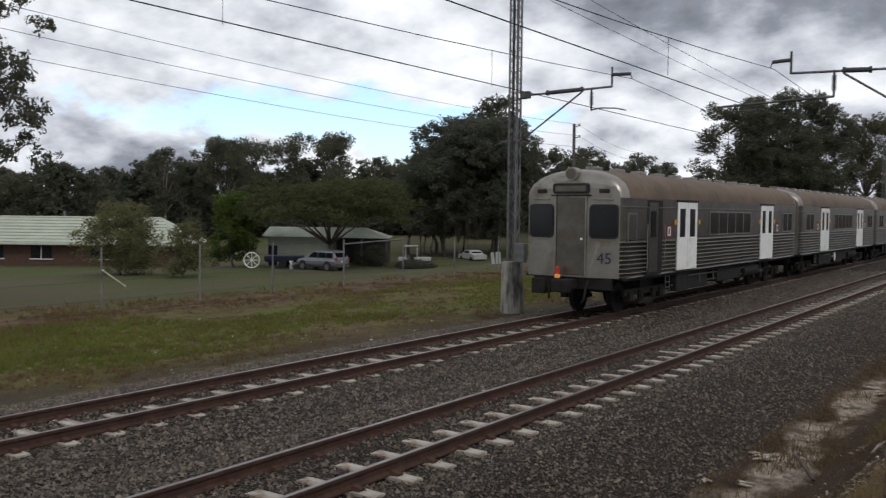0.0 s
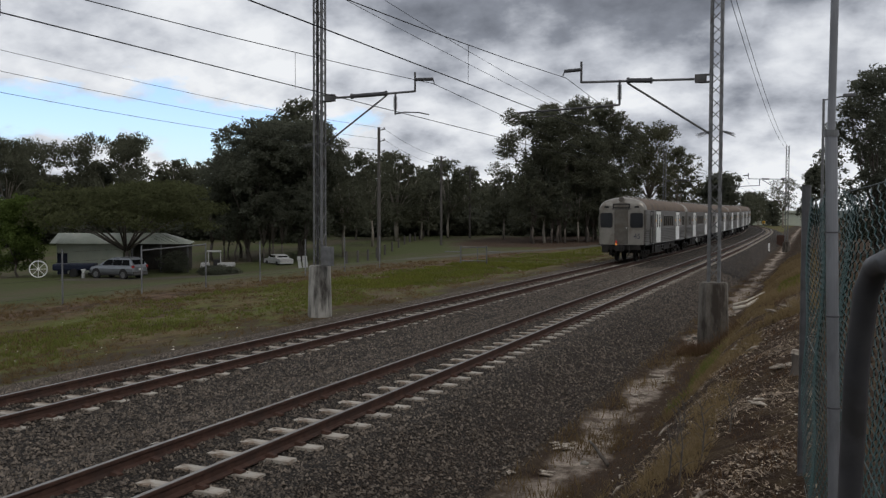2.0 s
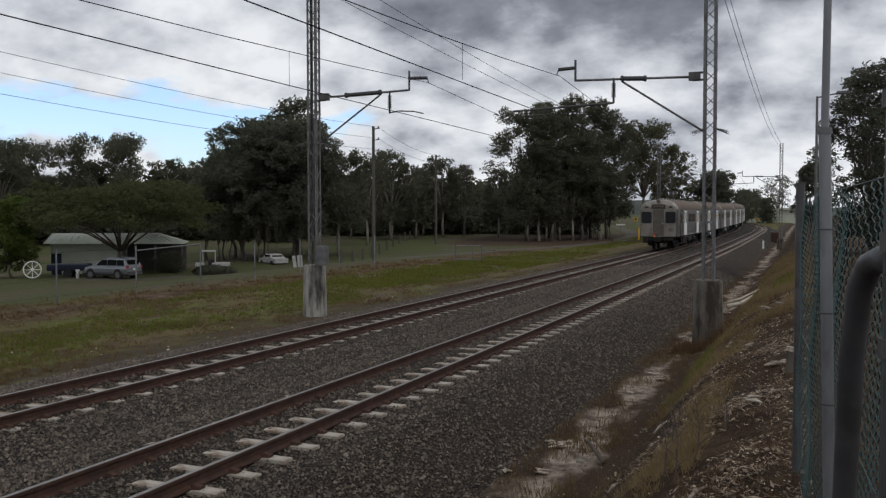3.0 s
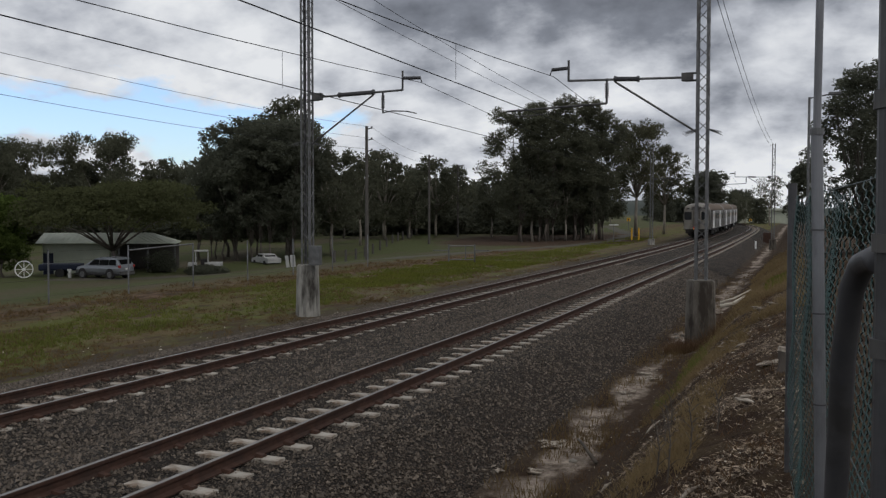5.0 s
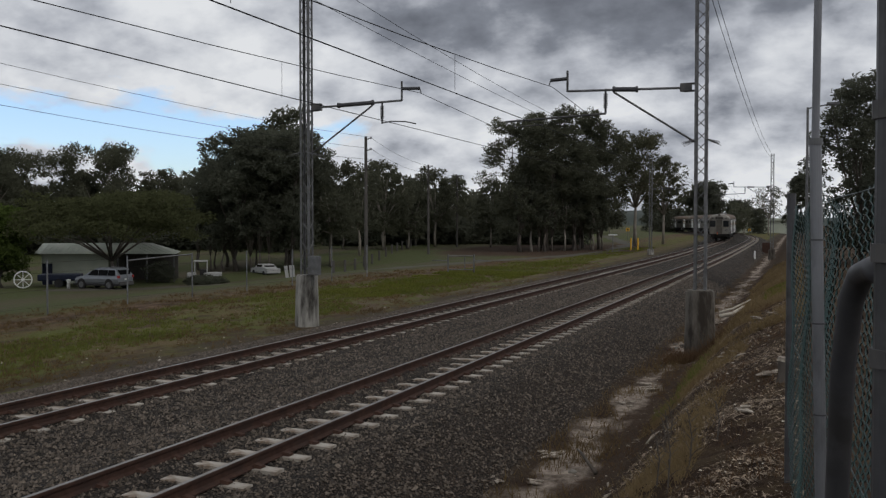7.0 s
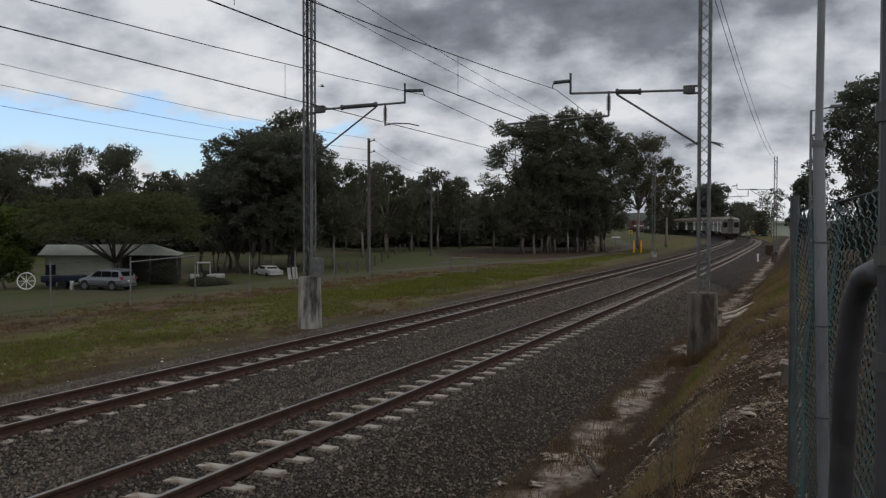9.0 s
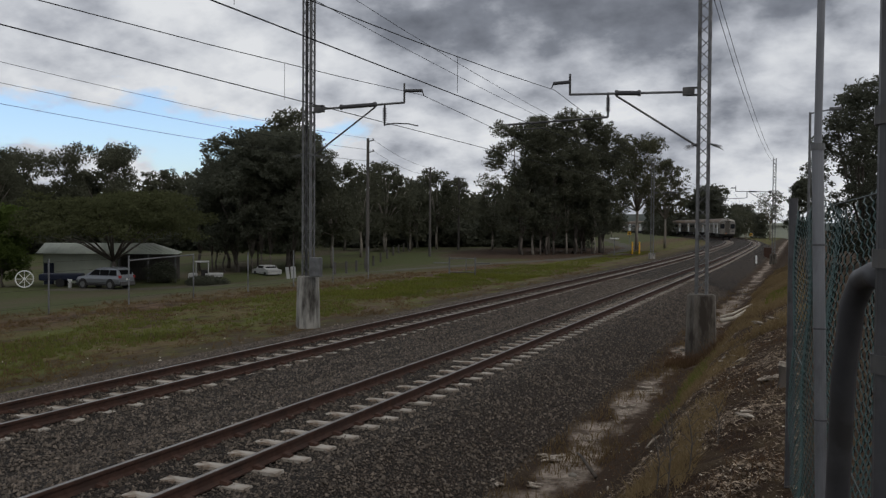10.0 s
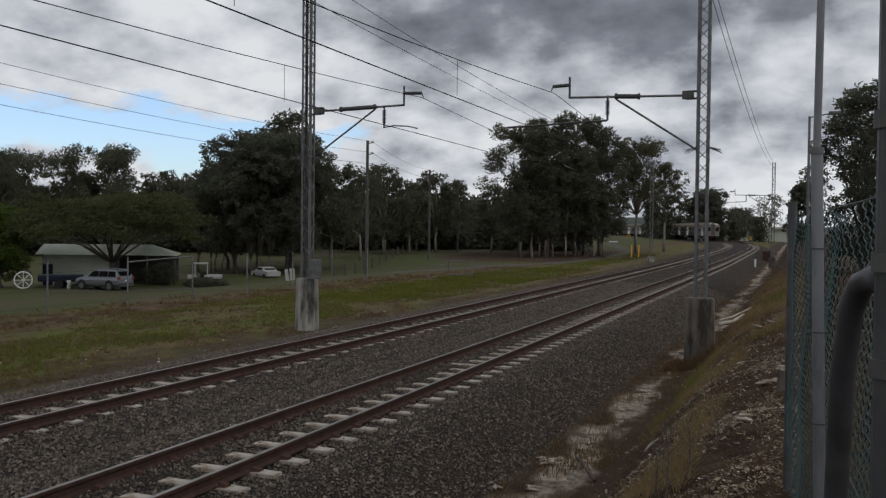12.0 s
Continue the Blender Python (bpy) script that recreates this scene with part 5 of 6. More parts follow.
def clustered(rng, k, x0, x1, y0, y1, scale, bias=0.0, power=1.6):
    """Random places that gather in patches, more of them near than far."""
    x = rng.uniform(x0, x1, k)
    y = y0 + (y1 - y0) * rng.uniform(0, 1, k) ** power
    keep = np.array([noise.noise((a * scale, b * scale * 0.5, 4.2 + x0)) + bias > rng.uniform(-0.35, 0.35) for a, b in zip(x, y)])
    return x[keep], y[keep]


def ground_cover():
    rng = np.random.default_rng(8)
    x, y = clustered(rng, 17000, -22.6, -15.4, 7, 75, 0.4, -0.04)
    blades("green_grass", x, y, rng.uniform(0.05, 0.13, len(x)), "grass", "patchy green verge grass", 1, thick=0.016, tuft=9)
    x, y = clustered(rng, 19000, -24.5, -14.0, 7, 75, 0.9, -0.06)
    blades("straw_grass", x, y, rng.uniform(0.04, 0.12, len(x)), "drygrass", "straw-coloured verge grass", 2, thick=0.012, tuft=7, lean=0.7)
    x, y = clustered(rng, 11000, -2.3, -0.9, 4.5, 50, 0.8, -0.2)
    blades("bank_grass", x, y, rng.uniform(0.06, 0.15, len(x)), "bankgrass", "dry tufty grass on the bank", 3, thick=0.005, tuft=12, lean=0.6)
    x, y = clustered(rng, 7000, -1.9, 0.1, 19, 62, 0.7, 0.0, 1.2)
    blades("bank_straw", x, y, rng.uniform(0.06, 0.18, len(x)), "bankgrass", "straw-coloured grass along the bank", 16, thick=0.010, tuft=8, lean=0.6)
    x, y = clustered(rng, 4200, -26.2, -22.6, 7, 60, 0.8, 0.0)
    blades("fence_grass", x, y, rng.uniform(0.05, 0.16, len(x)), "drygrass", "pale dead grass along a wire fence", 15, thick=0.014, tuft=8, lean=0.5)
    x, y = clustered(rng, 5200, -2.9, 0.0, 4.5, 60, 1.1, -0.12)
    blades("brown_weeds", x, y, rng.uniform(0.05, 0.14, len(x)), "brownweed", "dead brown weeds on the bank", 13, thick=0.004, tuft=7, lean=0.6)
    k = 320
    x, y = rng.uniform(-3.2, -1.8, k), rng.uniform(23.2, 24.5, k)
    blades("weed_clump", x, y, rng.uniform(0.15, 0.34, k), "brownweed", "dead brown weeds round a concrete footing", 14, thick=0.007, tuft=7, lean=0.45)
    x, y = clustered(rng, 6500, -2.2, -1.7, 15.0, 21, 0.9, -0.15)
    blades("green_tufts", x, y, rng.uniform(0.06, 0.20, len(x)), "grass", "yellow-green tufts along the ditch", 4, thick=0.008)
    x, y = clustered(rng, 14000, -3.7, -2.6, 7, 60, 1.3, -0.2)
    blades("ditch_weeds", x, y, rng.uniform(0.05, 0.22, len(x)), "drygrass", "brown weeds in the ditch", 5, thick=0.008)
    for x0, x1, y0, y1, k, lab in ((-22.0, -15.8, 50.5, 58.0, 17000, "bright yellow-green mown grass beside the line"), (-20.8, -17.0, 62, 118, 8000, "bright green grass along a gravel road"), (-21.0, -17.0, 36, 50, 9000, "green grass by the pale verge"),
                                   (-0.95, -0.25, 27.5, 32, 2600, "bright green tuft on the bank")):
        u = rng.uniform(0, 1, (k, 2))
        x, y = x0 + (x1 - x0) * u[:, 0], y0 + (y1 - y0) * u[:, 1]
        keep = np.array([noise.noise((a * 0.5, b * 0.35, x0)) > -0.15 for a, b in zip(x, y)])
        x, y = x[keep], y[keep]
        blades("lush_grass", x, y, rng.uniform(0.05, 0.16, len(x)), "lush", lab, 7, thick=0.03 if x0 < -5 else 0.012)
    # bark, twigs and leaves on the bank
    x, y = clustered(rng, 90000, -2.2, 0.05, 4.2, 38, 1.3, 0.03, 1.8)
    thick = rng.uniform(0, 1, len(x)) > 0.95 - (x + 2.2) / 0.9
    x, y = x[thick], y[thick]
    k = len(x)
    p = np.array([(a, b, height(a, b) + 0.012) for a, b in zip(x, y)])
    a = rng.uniform(0, 2 * np.pi, k)
    ln, wd = 0.007 + 0.05 * rng.uniform(0, 1, k) ** 2.5, 0.0015 + 0.009 * rng.uniform(0, 1, k) ** 2
    ax = np.stack([np.cos(a), np.sin(a), rng.normal(0, 0.35, k)], 1) * ln[:, None]
    sd = np.stack([-np.sin(a), np.cos(a), rng.normal(0, 0.5, k)], 1) * wd[:, None]
    v = np.stack([p - ax, p + sd, p + ax, p - sd], 1).reshape(-1, 3)
    ob = finish("leaf_litter", v.tolist(), np.arange(4 * k).reshape(-1, 4).tolist(), M["litter"])
    tagged(ob, "dry leaves and bark chips strewn on the bank", "litter", kind="stuff")
    k = 1300
    x, y = rng.uniform(-3.4, 0.0, k), 5 + 45 * rng.uniform(0, 1, k) ** 1.6
    p = np.array([(a, b, height(a, b) + 0.02) for a, b in zip(x, y)])
    scatter_solids("pale_debris", p, rng.uniform(0.005, 0.012, k) * (1 + 1.6 * rng.uniform(0, 1, k) ** 8), M["palewood"], "pale stones and wood scraps by the ditch", 9, 0.5)
    k = 170
    x, y = -13.2 - 8 * rng.uniform(0, 1, k) ** 2, 9 + 55 * rng.uniform(0, 1, k) ** 1.4
    p = np.array([(a, b, height(a, b) + 0.02) for a, b in zip(x, y)])
    scatter_solids("pale_stones", p, rng.uniform(0.012, 0.04, k), M["palewood"], "pale stones scattered in the verge grass", 10, 0.6)


def patch(name, centre_line, width, mat, label, category, lift=0.02, seed=0.0, kind="structure", step=0.35, n_across=6):
    """A strip of uneven width laid on the ground along a run of (x, y)."""
    verts, faces = [], []
    pts = [Vector((*p, 0)) for p in centre_line]
    run = []
    for a, b in zip(pts, pts[1:]):
        m = max(1, int((b - a).length / step))
        run += [a.lerp(b, i / m) for i in range(m)]
    run.append(pts[-1])
    for i, p in enumerate(run):
        d = (run[min(i + 1, len(run) - 1)] - run[max(i - 1, 0)]).normalized()
        nrm = Vector((d.y, -d.x, 0))
        w = width * (0.75 + 0.6 * lumps(i * step, 3.0, 0.35, seed) + 0.35 * lumps(i * step, 9.0, 1.4, seed))
        w = max(w, 0.05)
        sh = 0.25 * width * lumps(i * step, 5.0, 0.5, seed + 2)
        for j in range(n_across):
            q = p + nrm * (sh + w * (j / (n_across - 1) - 0.5))
            verts.append((q.x, q.y, height(q.x, q.y) + lift - (0.03 if j in (0, n_across - 1) else 0)))
    for i in range(len(run) - 1):
        for j in range(n_across - 1):
            a = i * n_across + j
            faces.append((a, a + 1, a + n_across + 1, a + n_across))
    return tagged(finish(name, verts, faces, mat, smooth=True), label, category, kind=kind)


def stick(name, pts, r, mat, label, category="branch", group=""):
    return tagged(part(name, pipe(bmesh.new(), pts, r, 7), mat, smooth=True), label, category, group)


def ditch_things():
    rng = random.Random(12)

    def on(x, y, up=0.05):
        return (x, y, height(x, y) + up)
    stick("log", [on(-2.38, 30.6, 0.42), on(-2.0, 30.75, 0.22), on(-1.62, 30.9, 0.07)], [0.075, 0.065, 0.055], M["palewood"], "bleached log lying on the bank", "log")
    stick("log", [on(-2.45, 31.4, 0.52), on(-2.05, 31.7, 0.36), on(-1.5, 32.1, 0.09)], [0.04, 0.035, 0.025], M["palewood"], "thin bleached log lying on the bank", "log")
    stick("dead_branch", [on(-2.6, 12.4), on(-2.9, 12.8, 0.22), on(-3.1, 13.4, 0.12)], [0.03, 0.022, 0.01], M["bark"], "dark fallen branch in the ditch")
    for i in range(10):
        x, y = rng.uniform(-2.2, -0.2), 6.5 + 20 * rng.random() ** 1.5
        a, l = rng.uniform(0, 6.28), rng.uniform(0.1, 0.3)
        stick("bark_strip", [on(x, y, 0.03), on(x + 0.5 * l * math.cos(a), y + 0.5 * l * math.sin(a), 0.05), on(x + l * math.cos(a), y + l * math.sin(a), 0.03)],
              [0.008, 0.02, 0.005], M["barkcurl"], "pale strip of bark lying on the bank", "bark", "bark strips on the bank")
    def strip(bm, c, ang, ln, wd, curl):
        """One curled strip of bark, with thickness."""
        ax, sd = Vector((math.cos(ang), math.sin(ang), 0)), Vector((-math.sin(ang), math.cos(ang), 0))
        rows = []
        for j in range(6):
            u = j / 5 - 0.5
            w = wd * (1 - 1.8 * u * u) * rng.uniform(0.45, 1.25)
            mid = c + ax * (ln * u) + sd * (0.12 * ln * (u * u) * curl) + Vector((0, 0, 0.02 + abs(curl) * 0.10 * ln * abs(u)))
            rows.append([bm.verts.new(mid + sd * (e * w) + Vector((0, 0, zz + 0.35 * w * abs(e)))) for e, zz in ((-1, 0), (0, 0), (1, 0), (1, 0.012), (0, 0.012), (-1, 0.012))])
        for q, w in zip(rows, rows[1:]):
            for j in range(6):
                bm.faces.new((q[j], q[(j + 1) % 6], w[(j + 1) % 6], w[j]))
        bm.faces.new(rows[0])
        bm.faces.new(rows[-1][::-1])
    for x, y, size, count, where in ((-3.46, 13.26, 0.36, 9, "in the ditch"), (-3.12, 14.64, 0.20, 5, "in the ditch"), (-3.29, 11.79, 0.24, 6, "in the ditch"), (-3.76, 11.37, 0.22, 6, "in the ditch"),
                                     (-0.35, 12.28, 0.30, 9, "on the bank"), (-0.53, 9.84, 0.28, 3, "on the bank"), (-2.37, 13.94, 0.20, 3, "on the bank"), (-2.2, 16.04, 0.24, 3, "on the bank"),
                                     (-1.21, 16.73, 0.42, 2, "on the bank"), (-3.0, 19.6, 0.55, 5, "in the ditch"), (-3.1, 17.6, 0.35, 3, "in the ditch"), (-0.75, 21.5, 0.5, 4, "on the bank"), (-2.9, 33.0, 0.7, 6, "in the ditch")):
        pile = thing("bark_pile", Matrix.Translation(on(x, y, 0)), "bleached curls of fallen bark lying " + where, "bark", "fallen bark")
        for j in range(count):
            dx, dy = rng.uniform(-0.4, 0.4) * size, rng.uniform(-0.6, 0.6) * size
            bm = bmesh.new()
            strip(bm, Vector((dx, dy, height(x + dx, y + dy) - height(x, y))), rng.uniform(0, math.pi), size * rng.uniform(0.3, 0.8), size * rng.uniform(0.05, 0.16), rng.uniform(-1.2, 1.2))
            part("curl", bm, M["barkcurl"], pile)
    st = thing("tree_stump", Matrix.Translation(on(-0.15, 11.45, -0.03)), "short weathered stump beside the green fence", "stump")
    bm = bmesh.new()
    pipe(bm, [(0, 0, 0), (0.01, 0, 0.12), (0, 0.01, 0.27)], [0.10, 0.085, 0.085], 10)
    part("trunk", bm, M["bark"], st)
    bm = bmesh.new()
    pipe(bm, [(0, 0.01, 0.265), (0.005, 0.01, 0.31)], [0.088, 0.08], 10)
    part("cut_top", bm, M["barkcurl"], st, "pale sawn top")
    # clods and pale rubble down the ditch
    for i in range(10):
        x, y = rng.uniform(-3.5, -2.9), rng.uniform(9.5, 34)
        bm = bmesh.new()
        bmesh.ops.create_icosphere(bm, subdivisions=2, radius=rng.uniform(0.04, 0.09))
        for v in bm.verts:
            v.co *= 1 + 0.6 * noise.noise(v.co * 14 + Vector((i, 0, 0)))
            v.co.z *= 0.5
        bmesh.ops.translate(bm, vec=on(x, y, 0.01), verts=bm.verts)
        tagged(part("rock", bm, M["darkconcrete"], smooth=False), "pale rough rock lying in the ditch", "rock", "rocks in the ditch")
    # dead weed stalks near the camera
    for x, y, h in ((-1.0, 7.6, 0.72), (-1.13, 7.9, 0.5), (-0.9, 8.3, 0.55), (-1.35, 10.5, 0.4), (-1.25, 9.2, 0.45), (-0.72, 9.0, 0.4)):
        b = Vector(on(x, y, -0.02))
        w = thing("dead_weed", Matrix.Translation(b), "dry dead weed stalk standing on the bank", "weed", "dead weeds")
        part("stalk", pipe(bmesh.new(), [(0, 0, 0), (0.02, 0.03, h * 0.5), (-0.02, 0, h)], [0.008, 0.006, 0.003], 5), M["bark"], w)
        for k in range(11):
            q, a = Vector((0.012, 0.015, h * (0.22 + 0.07 * k))), k * 2.4
            tip = q + Vector((0.10 * math.cos(a), 0.10 * math.sin(a), 0.08))
            part("twig", pipe(bmesh.new(), [q, q.lerp(tip, 0.6) + Vector((0, 0, 0.015)), tip], [0.004, 0.003, 0.0015], 4), M["bark"], w)


# ---------------------------------------------------------------- the green wire fence by the camera
FENCE = [(0.487, -2.2), (-0.065, 7.0)]


def fence_xy(y):
    return float(np.interp(y, [p[1] for p in FENCE], [p[0] for p in FENCE]))


def chain_link_fence():
    t = thing("chain_link_fence", Matrix(), "green chain-link fence on grey pipe posts beside the camera", "fence")
    top, low = 2.80, 0.88

    def wave(y, z):
        return fence_xy(y) + 0.012 * math.sin(y * 5 + z * 2.2) + 0.01 * math.sin(z * 7 + y * 2)
    pitch, rise_ = 0.064, 0.034
    seg = int((top - low) / rise_)
    verts, faces, k = [], [], 0
    y, flip = -2.0, 1
    while y < 6.7:
        pts = []
        for i in range(seg + 1):
            z = low + i * rise_ + 0.03 * math.sin(y * 3.1)
            e = flip if (i % 2) else -flip
            yy = y + e * pitch * 0.5 + 0.006 * math.sin(z * 9 + y * 4)
            pts.append((wave(yy, z), yy, z))
            if i < seg:
                pts.append((wave(y, z) + e * 0.0065, y + 0.006 * math.sin(z * 9 + y * 4), z + rise_ / 2))
        for p in pts:
            for dx, dy in ((0.0029, 0), (-0.00145, 0.0025), (-0.00145, -0.0025)):
                verts.append((p[0] + dx, p[1] + dy, p[2]))
        for i in range(len(pts) - 1):
            for j in range(3):
                a, b = k + i * 3 + j, k + i * 3 + (j + 1) % 3
                faces.append((a, b, b + 3, a + 3))
        k = len(verts)
        y += pitch
        flip = -flip
    tagged(finish("wire_netting", verts, faces, M["mesh"], t, "green coated wire netting, bulging a little"), kind="stuff")

    def post(name, x, y, r, z1, mat, lean=0.0):
        return part(name, tube(bmesh.new(), (x - lean, y, 0.6), (x, y, z1), r, seg=16), M[mat], t), x
    # the tall post: a sleeve with a thinner pipe rising from it
    p, x = post("post", 0.052, 3.75, 0.0222, 3.00, "postpipe", -0.06)
    bm = bmesh.new()
    tube(bm, (x, 3.75, 2.98), (x + 0.012, 3.75, 4.4), 0.0145, seg=14)
    part("pipe_extension", bm, M["postpipe"], p)
    for z, rr, hh in ((2.985, 0.0265, 0.025), (2.62, 0.0252, 0.006), (2.3, 0.0252, 0.006), (1.95, 0.0252, 0.006), (1.55, 0.0252, 0.006)):
        xx = x + 0.06 * (3.0 - z) / 2.4
        part("collar", tube(bmesh.new(), (xx, 3.75, z), (xx, 3.75, z + hh), rr, seg=16), M["darkpipe"] if hh < 0.01 else M["galv"], p)
    p, x = post("post", 0.142, 1.62, 0.030, 4.2, "darkpipe")
    for z in (2.45, 2.62, 2.85):
        part("clamp", tube(bmesh.new(), (x, 1.62, z), (x, 1.62, z + 0.03), 0.036, seg=14), M["darksteel"], p)
    # the bent brace
    bm = bmesh.new()
    pipe(bm, [(x - 0.012, 1.66, 2.60), (x - 0.022, 1.72, 2.605), (x - 0.038, 1.80, 2.59), (x - 0.052, 1.85, 2.54), (x - 0.062, 1.90, 2.40), (x - 0.074, 2.10, 1.75), (x - 0.085, 2.36, 0.85)], 0.023, 14)
    part("brace", bm, M["darkpipe"], t, "bent dark grey pipe brace", smooth=True)
    post("post", -0.055, 6.75, 0.03, 2.9, "darkpipe")
    for z in (top - 0.02, 1.9, low + 0.03):
        bm = bmesh.new()
        pipe(bm, [(fence_xy(yy) - 0.005, yy, z) for yy in np.arange(-2, 6.8, 0.4)], 0.0022, 4)
        part("line_wire", bm, M["mesh"], t)


# ---------------------------------------------------------------- beyond the line
def paddock_fences():
    t = thing("wire_fence", Matrix(), "wire fence on thin grey posts along the grass verge", "fence")
    ys = [5.5, 9.4, 13.3, 17.2, 21.1, 24.6, 28.7, 32.8, 37.0, 41.2, 45.5, 50.0]
    for i, y in enumerate(ys):
        z = height(-24.7, y)
        part("post", tube(bmesh.new(), (-24.7, y, z - 0.1), (-24.7, y, z + 1.95), 0.03, seg=8), M["postpipe"], t)
    for h in (0.3, 0.9, 1.5, 1.85):
        bm = bmesh.new()
        pipe(bm, [(-24.7, y, height(-24.7, y) + h) for y in ys], 0.0035, 4)
        part("strand", bm, M["wire"], t)
    bm = bmesh.new()
    tube(bm, (-24.7, 28.7, height(-24.7, 28.7) + 1.75), (-24.7, 32.8, height(-24.7, 32.8) + 1.9), 0.03, seg=8)
    part("top_rail", bm, M["galv"], t)
    bm = bmesh.new()
    tube(bm, (-24.65, 17.2, height(-24.7, 17.2) + 1.25), (-24.6, 18.0, height(-24.7, 18) + 0.7), 0.03, seg=8)
    part("stay", bm, M["palewood"], t)
    p = thing("paddock_fence", Matrix(), "low timber post fence across the paddock", "fence")
    prev = None
    for i in range(18):
        u = i / 17
        x, y = -33.5 - 23 * u, 62 + 76 * u
        z = height(x, y)
        part("post", tube(bmesh.new(), (x, y, z - 0.1), (x, y, z + 1.0), 0.11, 0.10, 7), M["pole"], p)
        if prev:
            for h in (0.5, 0.85):
                part("strand", tube(bmesh.new(), prev + Vector((0, 0, h)), Vector((x, y, z + h)), 0.006, seg=4), M["wire"], p)
        prev = Vector((x, y, z))
    # pipe gate
    z = height(-21, 56)
    g = thing("pipe_gate", pose(-20.7, 55.8, z, 0, 0, 20), "grey pipe gate with side rails in the grass", "gate")
    for x in (-0.85, 0.85):
        part("gate_post", tube(bmesh.new(), (x, 0, -0.1), (x, 0, 1.25), 0.05, seg=8), M["galv"], g)
    for zz in (0.25, 1.15):
        part("gate_rail", tube(bmesh.new(), (-0.85, 0, zz), (0.85, 0, zz), 0.03, seg=8), M["galv"], g)
    part("gate_bar", tube(bmesh.new(), (0.25, 0, 0.25), (0.25, 0, 1.15), 0.03, seg=8), M["galv"], g)
    for a, b in ((-1.9, -0.85), (0.85, 1.8)):
        part("side_rail", tube(bmesh.new(), (a, 0, 0.85), (b, 0, 0.85), 0.03, seg=8), M["galv"], g)


def gable_roof_house():
    """A long low house with a hipped sheet roof."""
    c = Vector((-78.0, 46.5, height(-70, 48)))
    t = thing("house", Matrix.Translation(c) @ pose(0, 0, 0, 0, 0, 34.7), "low brick house under a pale green hipped roof", "house")
    L, D, eave, ridge = 15.5, 4.8, 2.0, 4.25
    part("wall", boxes((-L + 0.6, L - 0.6, -D + 0.7, D - 0.7, -0.3, eave)), M["brick"], t)
    bm = bmesh.new()
    lo = [bm.verts.new(p) for p in ((-L, -D, eave - 0.1), (L, -D, eave - 0.1), (L, D, eave - 0.1), (-L, D, eave - 0.1))]
    hi = [bm.verts.new(p) for p in ((-L + 4, 0, ridge), (L - 3.2, 0, ridge))]
    for f in ((lo[0], lo[1], hi[1], hi[0]), (lo[1], lo[2], hi[1]), (lo[2], lo[3], hi[0], hi[1]), (lo[3], lo[0], hi[0]), (lo[3], lo[2], lo[1], lo[0])):
        bm.faces.new(f)
    roof = part("roof", bm, M["rooftile"], t, "pale green ribbed roof")
    for i in range(9):
        bm = bmesh.new()
        u = (i + 0.5) / 9
        y, z = -D * (1 - u), eave - 0.1 + (ridge - eave + 0.1) * u + 0.03
        box(bm, -L + 4 * u, L - 3.2 * u, y - 0.06, y + 0.06, z - 0.04, z + 0.03)
        part("roof_course", bm, M["rooftile"], roof)
    part("gutter", boxes((-L - 0.05, L + 0.05, -D - 0.12, -D, eave - 0.18, eave - 0.04)), M["paletin"], t)
    for x in (-11, -6.5, -1.0, 3.2, 8.4, 12.0):
        w = part("window", boxes((x - 0.9, x + 0.9, -D + 0.64, -D + 0.72, 0.6, 1.7)), M["glass"], t)
        part("sill", boxes((x - 1.0, x + 1.0, -D + 0.58, -D + 0.74, 0.52, 0.6), (x - 0.03, x + 0.03, -D + 0.62, -D + 0.66, 0.6, 1.7)), M["white"], w)
    part("vent_pipe", tube(bmesh.new(), (3.4, 0.3, ridge - 0.2), (3.4, 0.3, ridge + 0.45), 0.14, seg=8), M["galv"], t)


